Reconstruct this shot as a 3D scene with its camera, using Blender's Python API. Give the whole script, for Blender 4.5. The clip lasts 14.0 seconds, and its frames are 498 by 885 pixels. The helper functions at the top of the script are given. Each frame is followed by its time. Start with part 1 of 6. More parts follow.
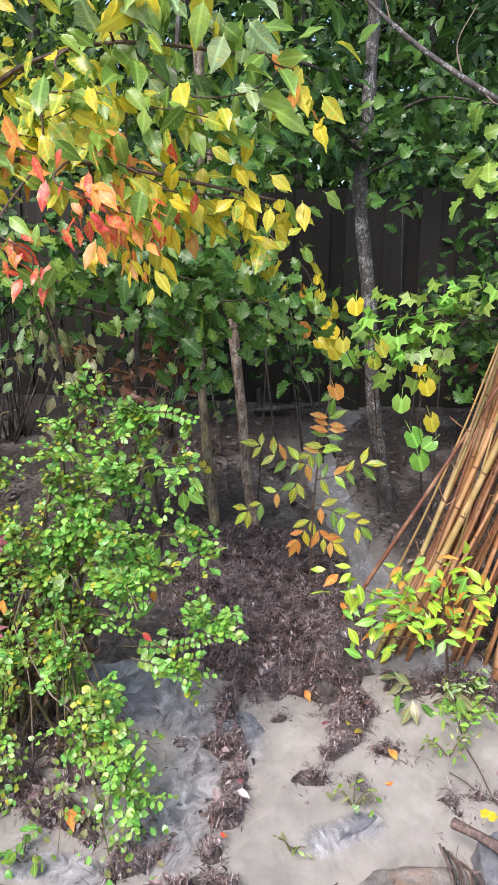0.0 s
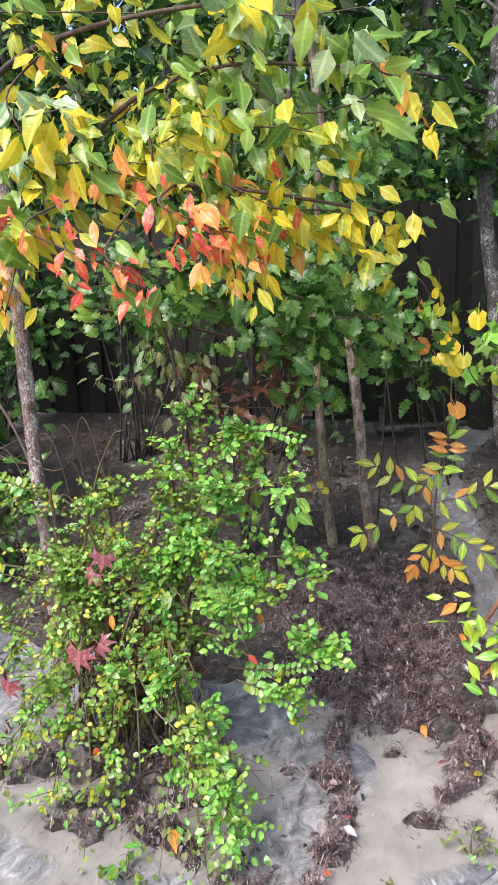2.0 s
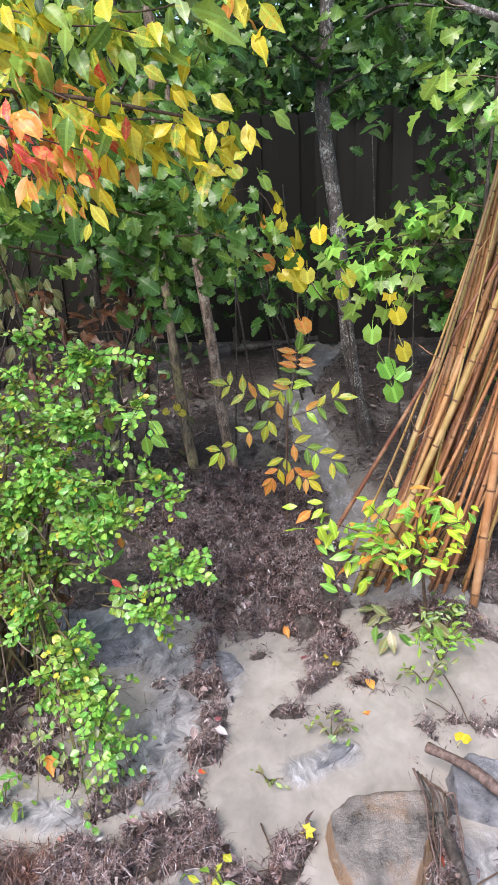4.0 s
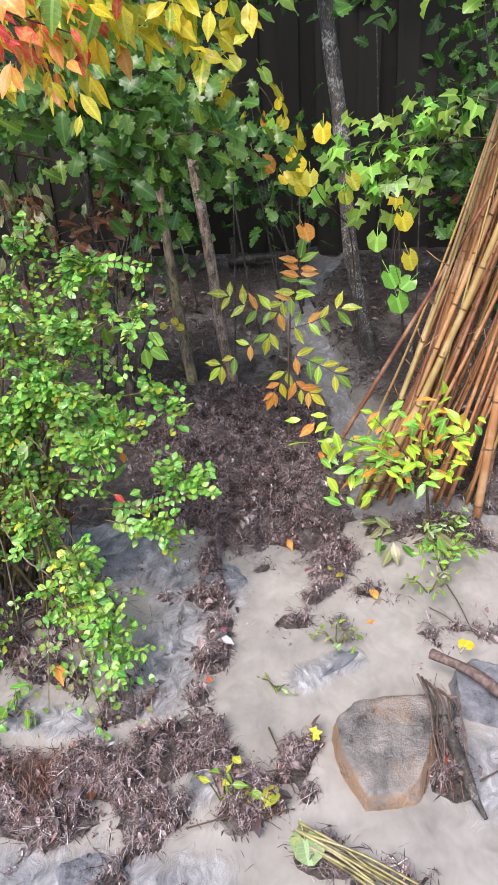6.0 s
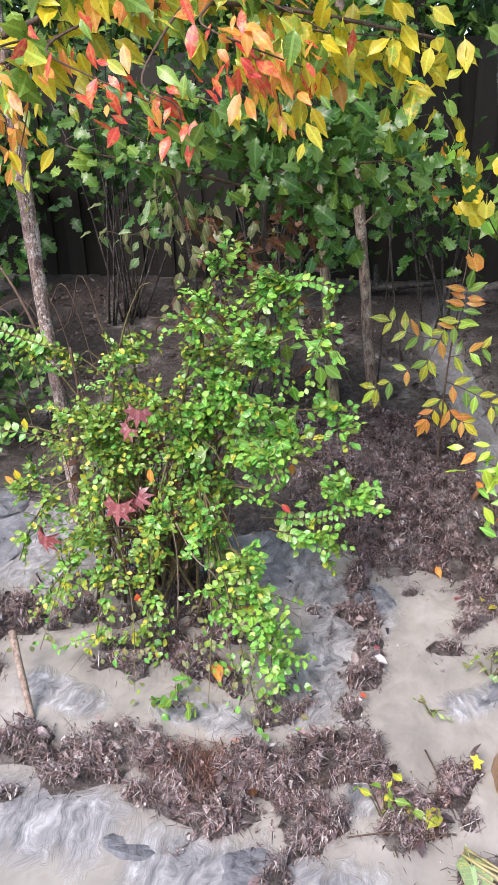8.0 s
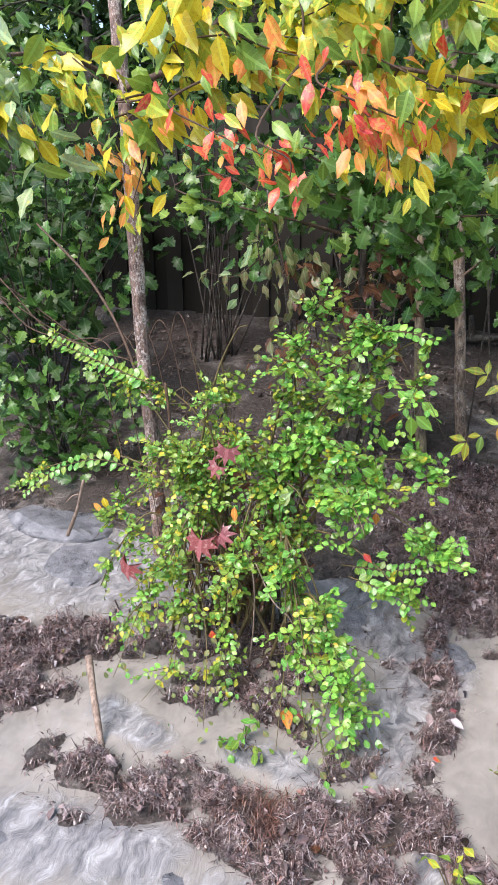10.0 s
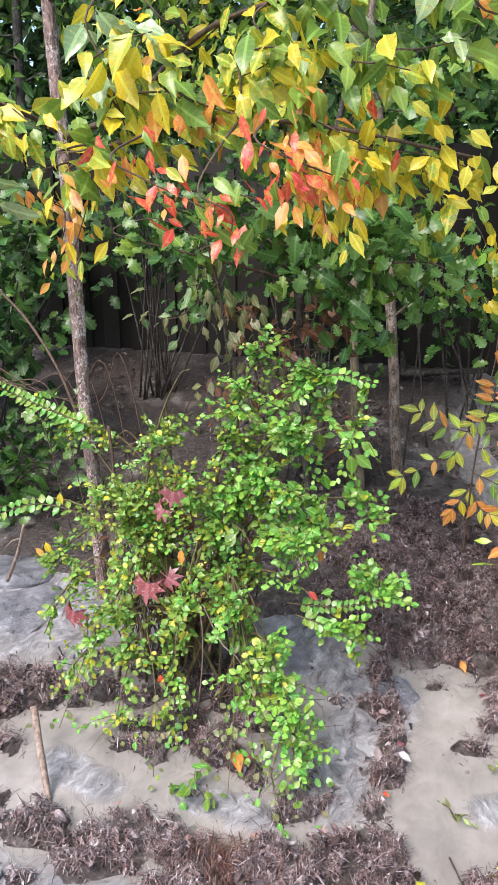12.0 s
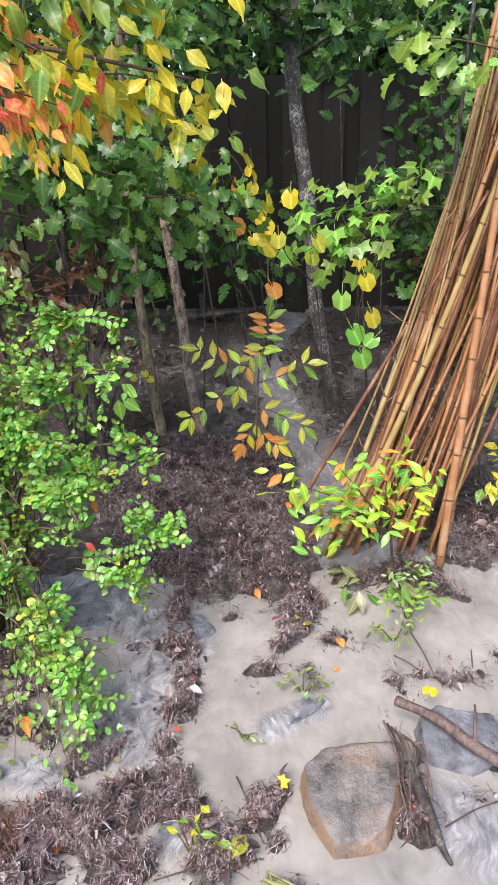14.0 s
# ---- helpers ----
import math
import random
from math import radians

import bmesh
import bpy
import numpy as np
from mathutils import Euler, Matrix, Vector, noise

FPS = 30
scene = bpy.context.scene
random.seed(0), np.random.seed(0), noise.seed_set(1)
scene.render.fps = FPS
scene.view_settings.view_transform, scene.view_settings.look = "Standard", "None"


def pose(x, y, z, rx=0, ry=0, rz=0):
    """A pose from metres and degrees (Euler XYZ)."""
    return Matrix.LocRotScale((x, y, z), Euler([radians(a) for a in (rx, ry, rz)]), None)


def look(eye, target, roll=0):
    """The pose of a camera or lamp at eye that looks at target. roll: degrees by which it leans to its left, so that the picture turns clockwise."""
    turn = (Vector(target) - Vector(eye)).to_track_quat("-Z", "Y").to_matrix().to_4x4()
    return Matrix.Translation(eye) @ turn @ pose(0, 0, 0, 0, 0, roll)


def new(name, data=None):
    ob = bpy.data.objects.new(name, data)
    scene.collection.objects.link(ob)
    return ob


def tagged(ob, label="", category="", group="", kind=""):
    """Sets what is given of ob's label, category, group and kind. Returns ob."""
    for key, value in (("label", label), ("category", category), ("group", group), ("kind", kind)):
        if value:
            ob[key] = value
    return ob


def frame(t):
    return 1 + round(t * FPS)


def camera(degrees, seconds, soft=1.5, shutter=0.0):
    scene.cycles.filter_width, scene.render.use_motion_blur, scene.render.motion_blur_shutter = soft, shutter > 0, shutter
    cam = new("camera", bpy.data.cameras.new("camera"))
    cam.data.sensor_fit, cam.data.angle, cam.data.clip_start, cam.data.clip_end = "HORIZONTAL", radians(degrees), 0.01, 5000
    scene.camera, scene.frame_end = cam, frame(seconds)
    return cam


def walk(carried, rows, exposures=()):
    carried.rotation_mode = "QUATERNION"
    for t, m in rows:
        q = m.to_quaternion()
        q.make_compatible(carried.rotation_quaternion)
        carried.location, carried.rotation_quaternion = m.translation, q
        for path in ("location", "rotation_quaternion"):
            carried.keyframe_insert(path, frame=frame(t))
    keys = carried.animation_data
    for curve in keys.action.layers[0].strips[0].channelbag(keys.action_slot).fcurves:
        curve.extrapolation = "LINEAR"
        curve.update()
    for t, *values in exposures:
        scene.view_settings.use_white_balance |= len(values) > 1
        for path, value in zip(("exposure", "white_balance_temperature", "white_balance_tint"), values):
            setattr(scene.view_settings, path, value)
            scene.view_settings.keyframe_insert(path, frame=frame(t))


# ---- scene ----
cam = camera(37.9, 14.0, 1.15)
PATH = [
    (0, (0.293, -0.26, 1.546), (0.032, 1.656, 1.035), 0.3),
    (0.5, (0.287, -0.258, 1.556), (-0.056, 1.653, 1.075), -0.1),
    (1, (0.282, -0.234, 1.556), (-0.243, 1.643, 1.11), -1.8),
    (1.5, (0.31, -0.213, 1.557), (-0.288, 1.647, 1.127), -2.5),
    (2, (0.35, -0.205, 1.53), (-0.263, 1.646, 1.08), -2.0),
    (2.5, (0.387, -0.195, 1.518), (-0.165, 1.66, 1.013), -1.4),
    (3, (0.4, -0.2, 1.525), (-0.044, 1.665, 0.956), -1.9),
    (3.5, (0.386, -0.187, 1.52), (0.057, 1.699, 0.94), -2.6),
    (3.7, (0.386, -0.198, 1.521), (0.113, 1.687, 0.91), -2.7),
    (5.8, (0.354, -0.189, 1.479), (0.159, 1.609, 0.626), -2.9),
    (6, (0.357, -0.161, 1.482), (0.123, 1.625, 0.613), -3.3),
    (6.5, (0.332, -0.144, 1.484), (0.024, 1.622, 0.597), -3.8),
    (7, (0.285, -0.201, 1.491), (-0.093, 1.573, 0.648), -3.8),
    (7.5, (0.221, -0.239, 1.495), (-0.176, 1.531, 0.654), -2.4),
    (8, (0.153, -0.263, 1.493), (-0.342, 1.503, 0.696), -2.0),
    (8.5, (0.11, -0.274, 1.486), (-0.472, 1.483, 0.727), -1.6),
    (8.7, (0.11, -0.271, 1.488), (-0.506, 1.475, 0.731), -1.8),
    (10.8, (0.147, -0.284, 1.517), (-0.583, 1.465, 0.878), 0.2),
    (11, (0.118, -0.296, 1.516), (-0.595, 1.464, 0.889), 0.6),
    (11.5, (0.077, -0.312, 1.525), (-0.566, 1.486, 0.931), 1.1),
    (12, (0.119, -0.3, 1.55), (-0.439, 1.52, 0.936), 0.1),
    (12.5, (0.235, -0.266, 1.543), (-0.185, 1.6, 0.959), -0.9),
    (13, (0.293, -0.25, 1.531), (0.007, 1.639, 0.94), -1.4),
    (13.5, (0.339, -0.23, 1.519), (0.133, 1.652, 0.873), -1.8),
    (14, (0.349, -0.22, 1.504), (0.211, 1.632, 0.761), -1.6),
]
rows = [(t, look(eye, target, roll)) for t, eye, target, roll in PATH]
walk(cam, rows)

# ---- light: overcast sky, with a wide soft sun over the open yard behind the camera ----
world = bpy.data.worlds.new("world")
scene.world = world
world.use_nodes = True
wn = world.node_tree.nodes
sky = wn.new("ShaderNodeTexSky")
sky.sky_type = "NISHITA"
sky.sun_disc = False
sky.sun_elevation = radians(60)
sky.sun_rotation = radians(200)
sky.dust_density = 1.5
sky.air_density = 1.0
world.node_tree.links.new(sky.outputs[0], wn["Background"].inputs[0])
wn["Background"].inputs[1].default_value = 0.11
sun_data = bpy.data.lights.new("sun", "SUN")
sun_data.energy = 2.3
sun_data.angle = radians(35)
sun_data.color = (1.0, 0.895, 0.905)
sun = new("sun", sun_data)
sun.matrix_basis = look((-1.1, -2.9, 4.0), (0, 0, 0))
scene.view_settings.exposure = 1.42


# ---- node helpers ----
def material(name):
    m = bpy.data.materials.new(name)
    m.use_nodes = True
    return m, m.node_tree.nodes, m.node_tree.links, m.node_tree.nodes["Principled BSDF"]


def noise_tex(nodes, links, coord, scale, detail=4.0, rough=0.6, stretch=None):
    n = nodes.new("ShaderNodeTexNoise")
    n.inputs["Scale"].default_value = scale
    n.inputs["Detail"].default_value = detail
    n.inputs["Roughness"].default_value = rough
    if stretch:
        mp = nodes.new("ShaderNodeMapping")
        mp.inputs["Scale"].default_value = stretch
        links.new(coord, mp.inputs[0])
        coord = mp.outputs[0]
    links.new(coord, n.inputs["Vector"])
    return n


def ramp(nodes, links, fac, stops):
    r = nodes.new("ShaderNodeValToRGB")
    e = r.color_ramp.elements
    while len(e) < len(stops):
        e.new(0.5)
    for k, (pos, col) in enumerate(stops):
        e[k].position = pos
        e[k].color = (*col, 1)
    links.new(fac, r.inputs[0])
    return r.outputs[0]


def mix(nodes, links, fac, a, b, mode="MIX"):
    m = nodes.new("ShaderNodeMix")
    m.data_type = "RGBA"
    m.blend_type = mode
    for val, sock in ((fac, m.inputs[0]), (a, m.inputs[6]), (b, m.inputs[7])):
        if isinstance(val, (int, float)):
            sock.default_value = val
        elif isinstance(val, tuple):
            sock.default_value = (*val, 1)
        else:
            links.new(val, sock)
    return m.outputs[2]


def calc(nodes, links, op, a, b=0.0, clamp=False):
    m = nodes.new("ShaderNodeMath")
    m.operation = op
    m.use_clamp = clamp
    for val, sock in ((a, m.inputs[0]), (b, m.inputs[1])):
        if isinstance(val, (int, float)):
            sock.default_value = val
        else:
            links.new(val, sock)
    return m.outputs[0]


def bump(nodes, links, height, shader, strength=0.4, distance=0.01):
    b = nodes.new("ShaderNodeBump")
    b.inputs["Strength"].default_value = strength
    b.inputs["Distance"].default_value = distance
    links.new(height, b.inputs["Height"])
    links.new(b.outputs[0], shader.inputs["Normal"])


def any_random(nodes, links):
    """One random number for each object and each loose piece of a joined mesh."""
    oi = nodes.new("ShaderNodeObjectInfo")
    ge = nodes.new("ShaderNodeNewGeometry")
    s = calc(nodes, links, "ADD", oi.outputs["Random"], ge.outputs["Random Per Island"])
    return calc(nodes, links, "FRACT", s)


# ---- materials ----
def leaf_material(name, a, b, c, spot=None, spot_amount=0.35, rough=0.33, thin=0.3, shine=0.5):
    """Leaf: three tints by chance, a paler midrib and side veins, blotches, a wet shine and light coming through."""
    m, nodes, links, bsdf = material(name)
    rnd = any_random(nodes, links)
    tint = ramp(nodes, links, rnd, [(0.0, a), (0.5, b), (1.0, c)])
    tc = nodes.new("ShaderNodeTexCoord")
    geo = nodes.new("ShaderNodeNewGeometry")
    big = noise_tex(nodes, links, geo.outputs["Position"], 28, 3)
    tint = mix(nodes, links, calc(nodes, links, "MULTIPLY", big.outputs[0], 0.5), tint, tuple(x * 0.5 for x in b))
    if spot:
        sp = noise_tex(nodes, links, geo.outputs["Position"], 75, 3, 0.7)
        edge = calc(nodes, links, "SUBTRACT", sp.outputs[0], 0.62 - spot_amount * 0.25)
        tint = mix(nodes, links, calc(nodes, links, "MULTIPLY", edge, 9.0, True), tint, spot)
    if spot and spot_amount > 0.05:
        fl = noise_tex(nodes, links, geo.outputs["Position"], 230, 2, 0.5)
        dots = calc(nodes, links, "MULTIPLY", calc(nodes, links, "SUBTRACT", fl.outputs[0], 0.66), 14.0, True)
        tint = mix(nodes, links, calc(nodes, links, "MULTIPLY", dots, 0.8), tint, (0.13, 0.06, 0.03))
    sep = nodes.new("ShaderNodeSeparateXYZ")
    links.new(tc.outputs["UV"], sep.inputs[0])
    off = calc(nodes, links, "ABSOLUTE", calc(nodes, links, "SUBTRACT", sep.outputs[0], 0.5))
    rib = calc(nodes, links, "LESS_THAN", off, 0.035)
    slant = calc(nodes, links, "SUBTRACT", sep.outputs[1], calc(nodes, links, "MULTIPLY", off, 0.55))
    vein = calc(nodes, links, "PINGPONG", slant, 0.07)
    vein = calc(nodes, links, "LESS_THAN", vein, 0.009)
    lines = calc(nodes, links, "MAXIMUM", calc(nodes, links, "MULTIPLY", rib, 0.45), calc(nodes, links, "MULTIPLY", vein, 0.22))
    tint = mix(nodes, links, lines, tint, tuple(min(1, x * 1.7 + 0.06) for x in b))
    links.new(tint, bsdf.inputs["Base Color"])
    bsdf.inputs["Roughness"].default_value = rough
    bsdf.inputs["Specular IOR Level"].default_value = shine
    bump(nodes, links, slant, bsdf, 0.15, 0.004)
    tr = nodes.new("ShaderNodeBsdfTranslucent")
    links.new(tint, tr.inputs[0])
    mx = nodes.new("ShaderNodeMixShader")
    mx.inputs[0].default_value = thin
    links.new(bsdf.outputs[0], mx.inputs[1])
    links.new(tr.outputs[0], mx.inputs[2])
    links.new(mx.outputs[0], nodes["Material Output"].inputs[0])
    return m


LEAFMAT = {
    "green": leaf_material("leaf green", (0.12, 0.24, 0.035), (0.19, 0.33, 0.045), (0.29, 0.41, 0.06), (0.35, 0.36, 0.05), 0.1),
    "bright": leaf_material("leaf bright green", (0.16, 0.44, 0.06), (0.25, 0.54, 0.08), (0.40, 0.62, 0.09)),
    "lime": leaf_material("leaf lime green", (0.30, 0.56, 0.04), (0.42, 0.66, 0.05), (0.56, 0.70, 0.06)),
    # Pale leaves; the greyed green also holds the whitish sky sheen of wet leaves.
    "pale": leaf_material("leaf pale green with wet sheen", (0.22, 0.36, 0.16), (0.30, 0.44, 0.2), (0.38, 0.46, 0.22), (0.55, 0.5, 0.12), 0.2, 0.22),
    "yellowgreen": leaf_material("leaf turning", (0.25, 0.4, 0.05), (0.42, 0.52, 0.06), (0.6, 0.6, 0.07), (0.70, 0.5, 0.05), 0.5, 0.3, 0.38),
    "yellow": leaf_material("leaf yellow", (0.85, 0.62, 0.03), (0.88, 0.72, 0.05), (0.76, 0.7, 0.09), (0.62, 0.5, 0.05), 0.3, 0.3, 0.45),
    "orange": leaf_material("leaf orange", (0.80, 0.32, 0.05), (0.82, 0.26, 0.06), (0.80, 0.44, 0.10), (0.62, 0.42, 0.07), 0.5, 0.33, 0.38),
    "red": leaf_material("leaf red", (0.72, 0.05, 0.035), (0.78, 0.10, 0.05), (0.62, 0.05, 0.07), (0.55, 0.30, 0.07), 0.5, 0.33, 0.38),
    "pink": leaf_material("leaf wine pink", (0.23, 0.05, 0.06), (0.3, 0.09, 0.1), (0.3, 0.06, 0.05), (0.46, 0.26, 0.25), 0.35),
    "oak": leaf_material("leaf dark oak green", (0.05, 0.14, 0.022), (0.085, 0.205, 0.032), (0.17, 0.29, 0.055), None, 0, 0.34, 0.25),
    "olive": leaf_material("leaf dull olive", (0.15, 0.2, 0.06), (0.2, 0.24, 0.09), (0.28, 0.26, 0.13), (0.3, 0.16, 0.06), 0.3),
    "brown": leaf_material("leaf dead brown", (0.12, 0.05, 0.025), (0.2, 0.085, 0.04), (0.28, 0.15, 0.08), (0.08, 0.04, 0.03), 0.3),
    # Darker than oak: the deep shade of scrub and woods is put into this green.
    "wood_shaded": leaf_material("leaf shaded woodland green", (0.018, 0.055, 0.014), (0.032, 0.082, 0.018), (0.07, 0.125, 0.03), None, 0, 0.45, 0.3, 0.25),
    "privet": leaf_material("leaf small shrub green", (0.09, 0.3, 0.05), (0.17, 0.42, 0.075), (0.28, 0.5, 0.12), (0.36, 0.52, 0.14), 0.08, 0.25),
}


def bark_material(name, dark, light, lichen=None, scale=60):
    m, nodes, links, bsdf = material(name)
    tc = nodes.new("ShaderNodeTexCoord")
    n1 = noise_tex(nodes, links, tc.outputs["Object"], scale, 6, 0.7, (1, 1, 0.28))
    n2 = noise_tex(nodes, links, tc.outputs["Object"], 9, 4)
    col = ramp(nodes, links, n1.outputs[0], [(0.4, dark), (0.62, light)])
    col = mix(nodes, links, calc(nodes, links, "MULTIPLY", n2.outputs[0], 0.5), col, dark)
    if lichen:
        n3 = noise_tex(nodes, links, tc.outputs["Object"], 130, 6, 0.8, (1, 1, 0.6))
        n4 = noise_tex(nodes, links, tc.outputs["Object"], 13, 4, 0.7)
        both = calc(nodes, links, "ADD", calc(nodes, links, "MULTIPLY", n3.outputs[0], 0.6), calc(nodes, links, "MULTIPLY", n4.outputs[0], 0.4))
        sp = calc(nodes, links, "MULTIPLY", calc(nodes, links, "SUBTRACT", both, 0.515), 11.0, True)
        col = mix(nodes, links, sp, col, lichen)
    links.new(col, bsdf.inputs["Base Color"])
    bsdf.inputs["Roughness"].default_value = 0.62
    bump(nodes, links, n1.outputs[0], bsdf, 0.9, 0.006)
    return m


BARK = bark_material("bark grey brown", (0.085, 0.058, 0.042), (0.52, 0.37, 0.27), (0.55, 0.48, 0.4))
BARK_SCALY = bark_material("scaly pale bark", (0.07, 0.042, 0.034), (0.4, 0.27, 0.22), (0.7, 0.62, 0.57), 85)
BARK_DARK = bark_material("bark wet dark", (0.02, 0.016, 0.013), (0.085, 0.065, 0.05), (0.2, 0.2, 0.17))
BARK_SPECKLED = bark_material("bark speckled with lichen", (0.035, 0.03, 0.026), (0.13, 0.105, 0.09), (0.48, 0.48, 0.44))
BARK_MOSSY = bark_material("bark with moss", (0.07, 0.055, 0.04), (0.42, 0.32, 0.22), (0.34, 0.33, 0.12))
TWIG = bark_material("twig bark", (0.05, 0.03, 0.02), (0.16, 0.10, 0.06), None, 120)
STEM_GREEN = bark_material("young stem", (0.07, 0.05, 0.02), (0.19, 0.16, 0.06), None, 90)
DRIFT = bark_material("wet driftwood", (0.07, 0.045, 0.036), (0.23, 0.16, 0.135), None, 70)
STICK = bark_material("weathered stick", (0.16, 0.11, 0.08), (0.42, 0.33, 0.26), None, 70)


def ground_material():
    m, nodes, links, bsdf = material("wet mud and soil")
    geo = nodes.new("ShaderNodeNewGeometry")
    a = noise_tex(nodes, links, geo.outputs["Position"], 3.2, 6, 0.65)
    b = noise_tex(nodes, links, geo.outputs["Position"], 46, 6, 0.72)
    col = ramp(nodes, links, b.outputs[0], [(0.36, (0.016, 0.012, 0.01)), (0.58, (0.095, 0.078, 0.068)), (0.74, (0.25, 0.215, 0.19))])
    silt = calc(nodes, links, "MULTIPLY", calc(nodes, links, "SUBTRACT", a.outputs[0], 0.52), 7.0, True)
    at = nodes.new("ShaderNodeAttribute")
    at.attribute_name = "silt"
    silt = calc(nodes, links, "MAXIMUM", silt, calc(nodes, links, "MULTIPLY", at.outputs["Fac"], calc(nodes, links, "ADD", b.outputs[0], 0.45), True))
    col = mix(nodes, links, silt, col, mix(nodes, links, b.outputs[0], (0.17, 0.155, 0.138), (0.33, 0.3, 0.265)))
    links.new(col, bsdf.inputs["Base Color"])
    links.new(ramp(nodes, links, a.outputs[0], [(0.35, (0.55,) * 3), (0.65, (0.22,) * 3)]), bsdf.inputs["Roughness"])
    bump(nodes, links, b.outputs[0], bsdf, 1.0, 0.02)
    return m


def water_material():
    """Silty flood water: tan where it pools, slate grey where it runs thin and fast, with pale streaks of foam and
    painted sheen along the flow.
    """
    m, nodes, links, bsdf = material("silty flood water")
    geo = nodes.new("ShaderNodeNewGeometry")
    at = nodes.new("ShaderNodeAttribute")
    at.attribute_name = "shallow"
    big = noise_tex(nodes, links, geo.outputs["Position"], 4.5, 5, 0.6, (1, 0.7, 1))
    warp = nodes.new("ShaderNodeVectorMath")
    warp.operation = "MULTIPLY_ADD"
    wn2 = noise_tex(nodes, links, geo.outputs["Position"], 6, 2)
    links.new(wn2.outputs["Color"], warp.inputs[0])
    warp.inputs[1].default_value = (0.16, 0.16, 0)
    links.new(geo.outputs["Position"], warp.inputs[2])
    flow = noise_tex(nodes, links, warp.outputs[0], 19, 7, 0.66, (1.0, 0.45, 1))
    mixed = calc(nodes, links, "ADD", calc(nodes, links, "MULTIPLY", big.outputs[0], 0.75), calc(nodes, links, "MULTIPLY", flow.outputs[0], 0.25))
    tan = ramp(nodes, links, mixed, [(0.32, (0.175, 0.163, 0.145)), (0.5, (0.275, 0.257, 0.228)), (0.68, (0.37, 0.347, 0.312))])
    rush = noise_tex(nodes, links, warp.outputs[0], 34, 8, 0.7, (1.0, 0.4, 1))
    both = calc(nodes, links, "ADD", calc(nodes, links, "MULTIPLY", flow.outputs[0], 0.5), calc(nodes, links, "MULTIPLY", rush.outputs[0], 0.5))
    # Palest stops: foam, and the grey-blue sheen of running water put into colour.
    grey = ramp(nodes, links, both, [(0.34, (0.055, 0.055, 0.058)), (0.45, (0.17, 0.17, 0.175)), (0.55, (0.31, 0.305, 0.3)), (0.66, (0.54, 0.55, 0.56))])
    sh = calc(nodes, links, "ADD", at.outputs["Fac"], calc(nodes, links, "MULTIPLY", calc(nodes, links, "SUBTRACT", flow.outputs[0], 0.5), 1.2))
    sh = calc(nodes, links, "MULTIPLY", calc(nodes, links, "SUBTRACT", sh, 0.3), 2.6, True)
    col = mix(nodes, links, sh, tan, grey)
    links.new(col, bsdf.inputs["Base Color"])
    bsdf.inputs["Roughness"].default_value = 0.09
    bsdf.inputs["IOR"].default_value = 1.33
    soft = noise_tex(nodes, links, warp.outputs[0], 13, 2, 0.45, (1.0, 0.5, 1))
    chop = calc(nodes, links, "MULTIPLY", calc(nodes, links, "MULTIPLY", rush.outputs[0], sh), 0.6)
    h = calc(nodes, links, "ADD", calc(nodes, links, "MULTIPLY", soft.outputs[0], 0.8), chop)
    bump(nodes, links, h, bsdf, 0.6, 0.025)
    return m


def debris_material(name, stops, rough=0.5, silt_highlight=0.4):
    m, nodes, links, bsdf = material(name)
    rnd = any_random(nodes, links)
    geo = nodes.new("ShaderNodeNewGeometry")
    n = noise_tex(nodes, links, geo.outputs["Position"], 90, 4)
    col = ramp(nodes, links, rnd, stops)
    col = mix(nodes, links, calc(nodes, links, "MULTIPLY", n.outputs[0], 0.6), col, (0.02, 0.014, 0.012))
    # Near-black patches: gaps between wet shreds, their shade put into the colour.
    wet = noise_tex(nodes, links, geo.outputs["Position"], 17, 5, 0.7)
    gap_shade = calc(nodes, links, "MULTIPLY", calc(nodes, links, "SUBTRACT", wet.outputs[0], 0.47), 7.0, True)
    col = mix(nodes, links, calc(nodes, links, "MULTIPLY", gap_shade, 0.76), col, (0.018, 0.013, 0.012))
    # Pale silt coat, which also paints the mulch's light highlights into the colour.
    coat = noise_tex(nodes, links, geo.outputs["Position"], 8, 5, 0.7)
    silt_glint = calc(nodes, links, "MULTIPLY", calc(nodes, links, "SUBTRACT", coat.outputs[0], 0.5), 5.0, True)
    col = mix(nodes, links, calc(nodes, links, "MULTIPLY", silt_glint, silt_highlight), col, (0.34, 0.30, 0.285))
    links.new(col, bsdf.inputs["Base Color"])
    bsdf.inputs["Roughness"].default_value = rough
    bump(nodes, links, n.outputs[0], bsdf, 0.3, 0.003)
    return m


GROUND = ground_material()
WATER = water_material()
DEBRIS = debris_material("shredded wet mulch", [(0.0, (0.025, 0.017, 0.016)), (0.3, (0.13, 0.086, 0.082)), (0.58, (0.32, 0.22, 0.205)), (0.78, (0.46, 0.37, 0.365)), (0.86, (0.36, 0.19, 0.14)), (0.93, (0.5, 0.42, 0.41)), (1.0, (0.8, 0.75, 0.75))], 0.2)
LITTER = debris_material("dark wet leaf litter", [(0.0, (0.03, 0.022, 0.018)), (0.5, (0.14, 0.1, 0.083)), (0.8, (0.27, 0.2, 0.165)), (1.0, (0.42, 0.35, 0.3))], 0.35, 0.3)
NEEDLES = debris_material("red brown needles", [(0.0, (0.06, 0.025, 0.015)), (0.6, (0.17, 0.065, 0.04)), (1.0, (0.34, 0.17, 0.11))], 0.45)
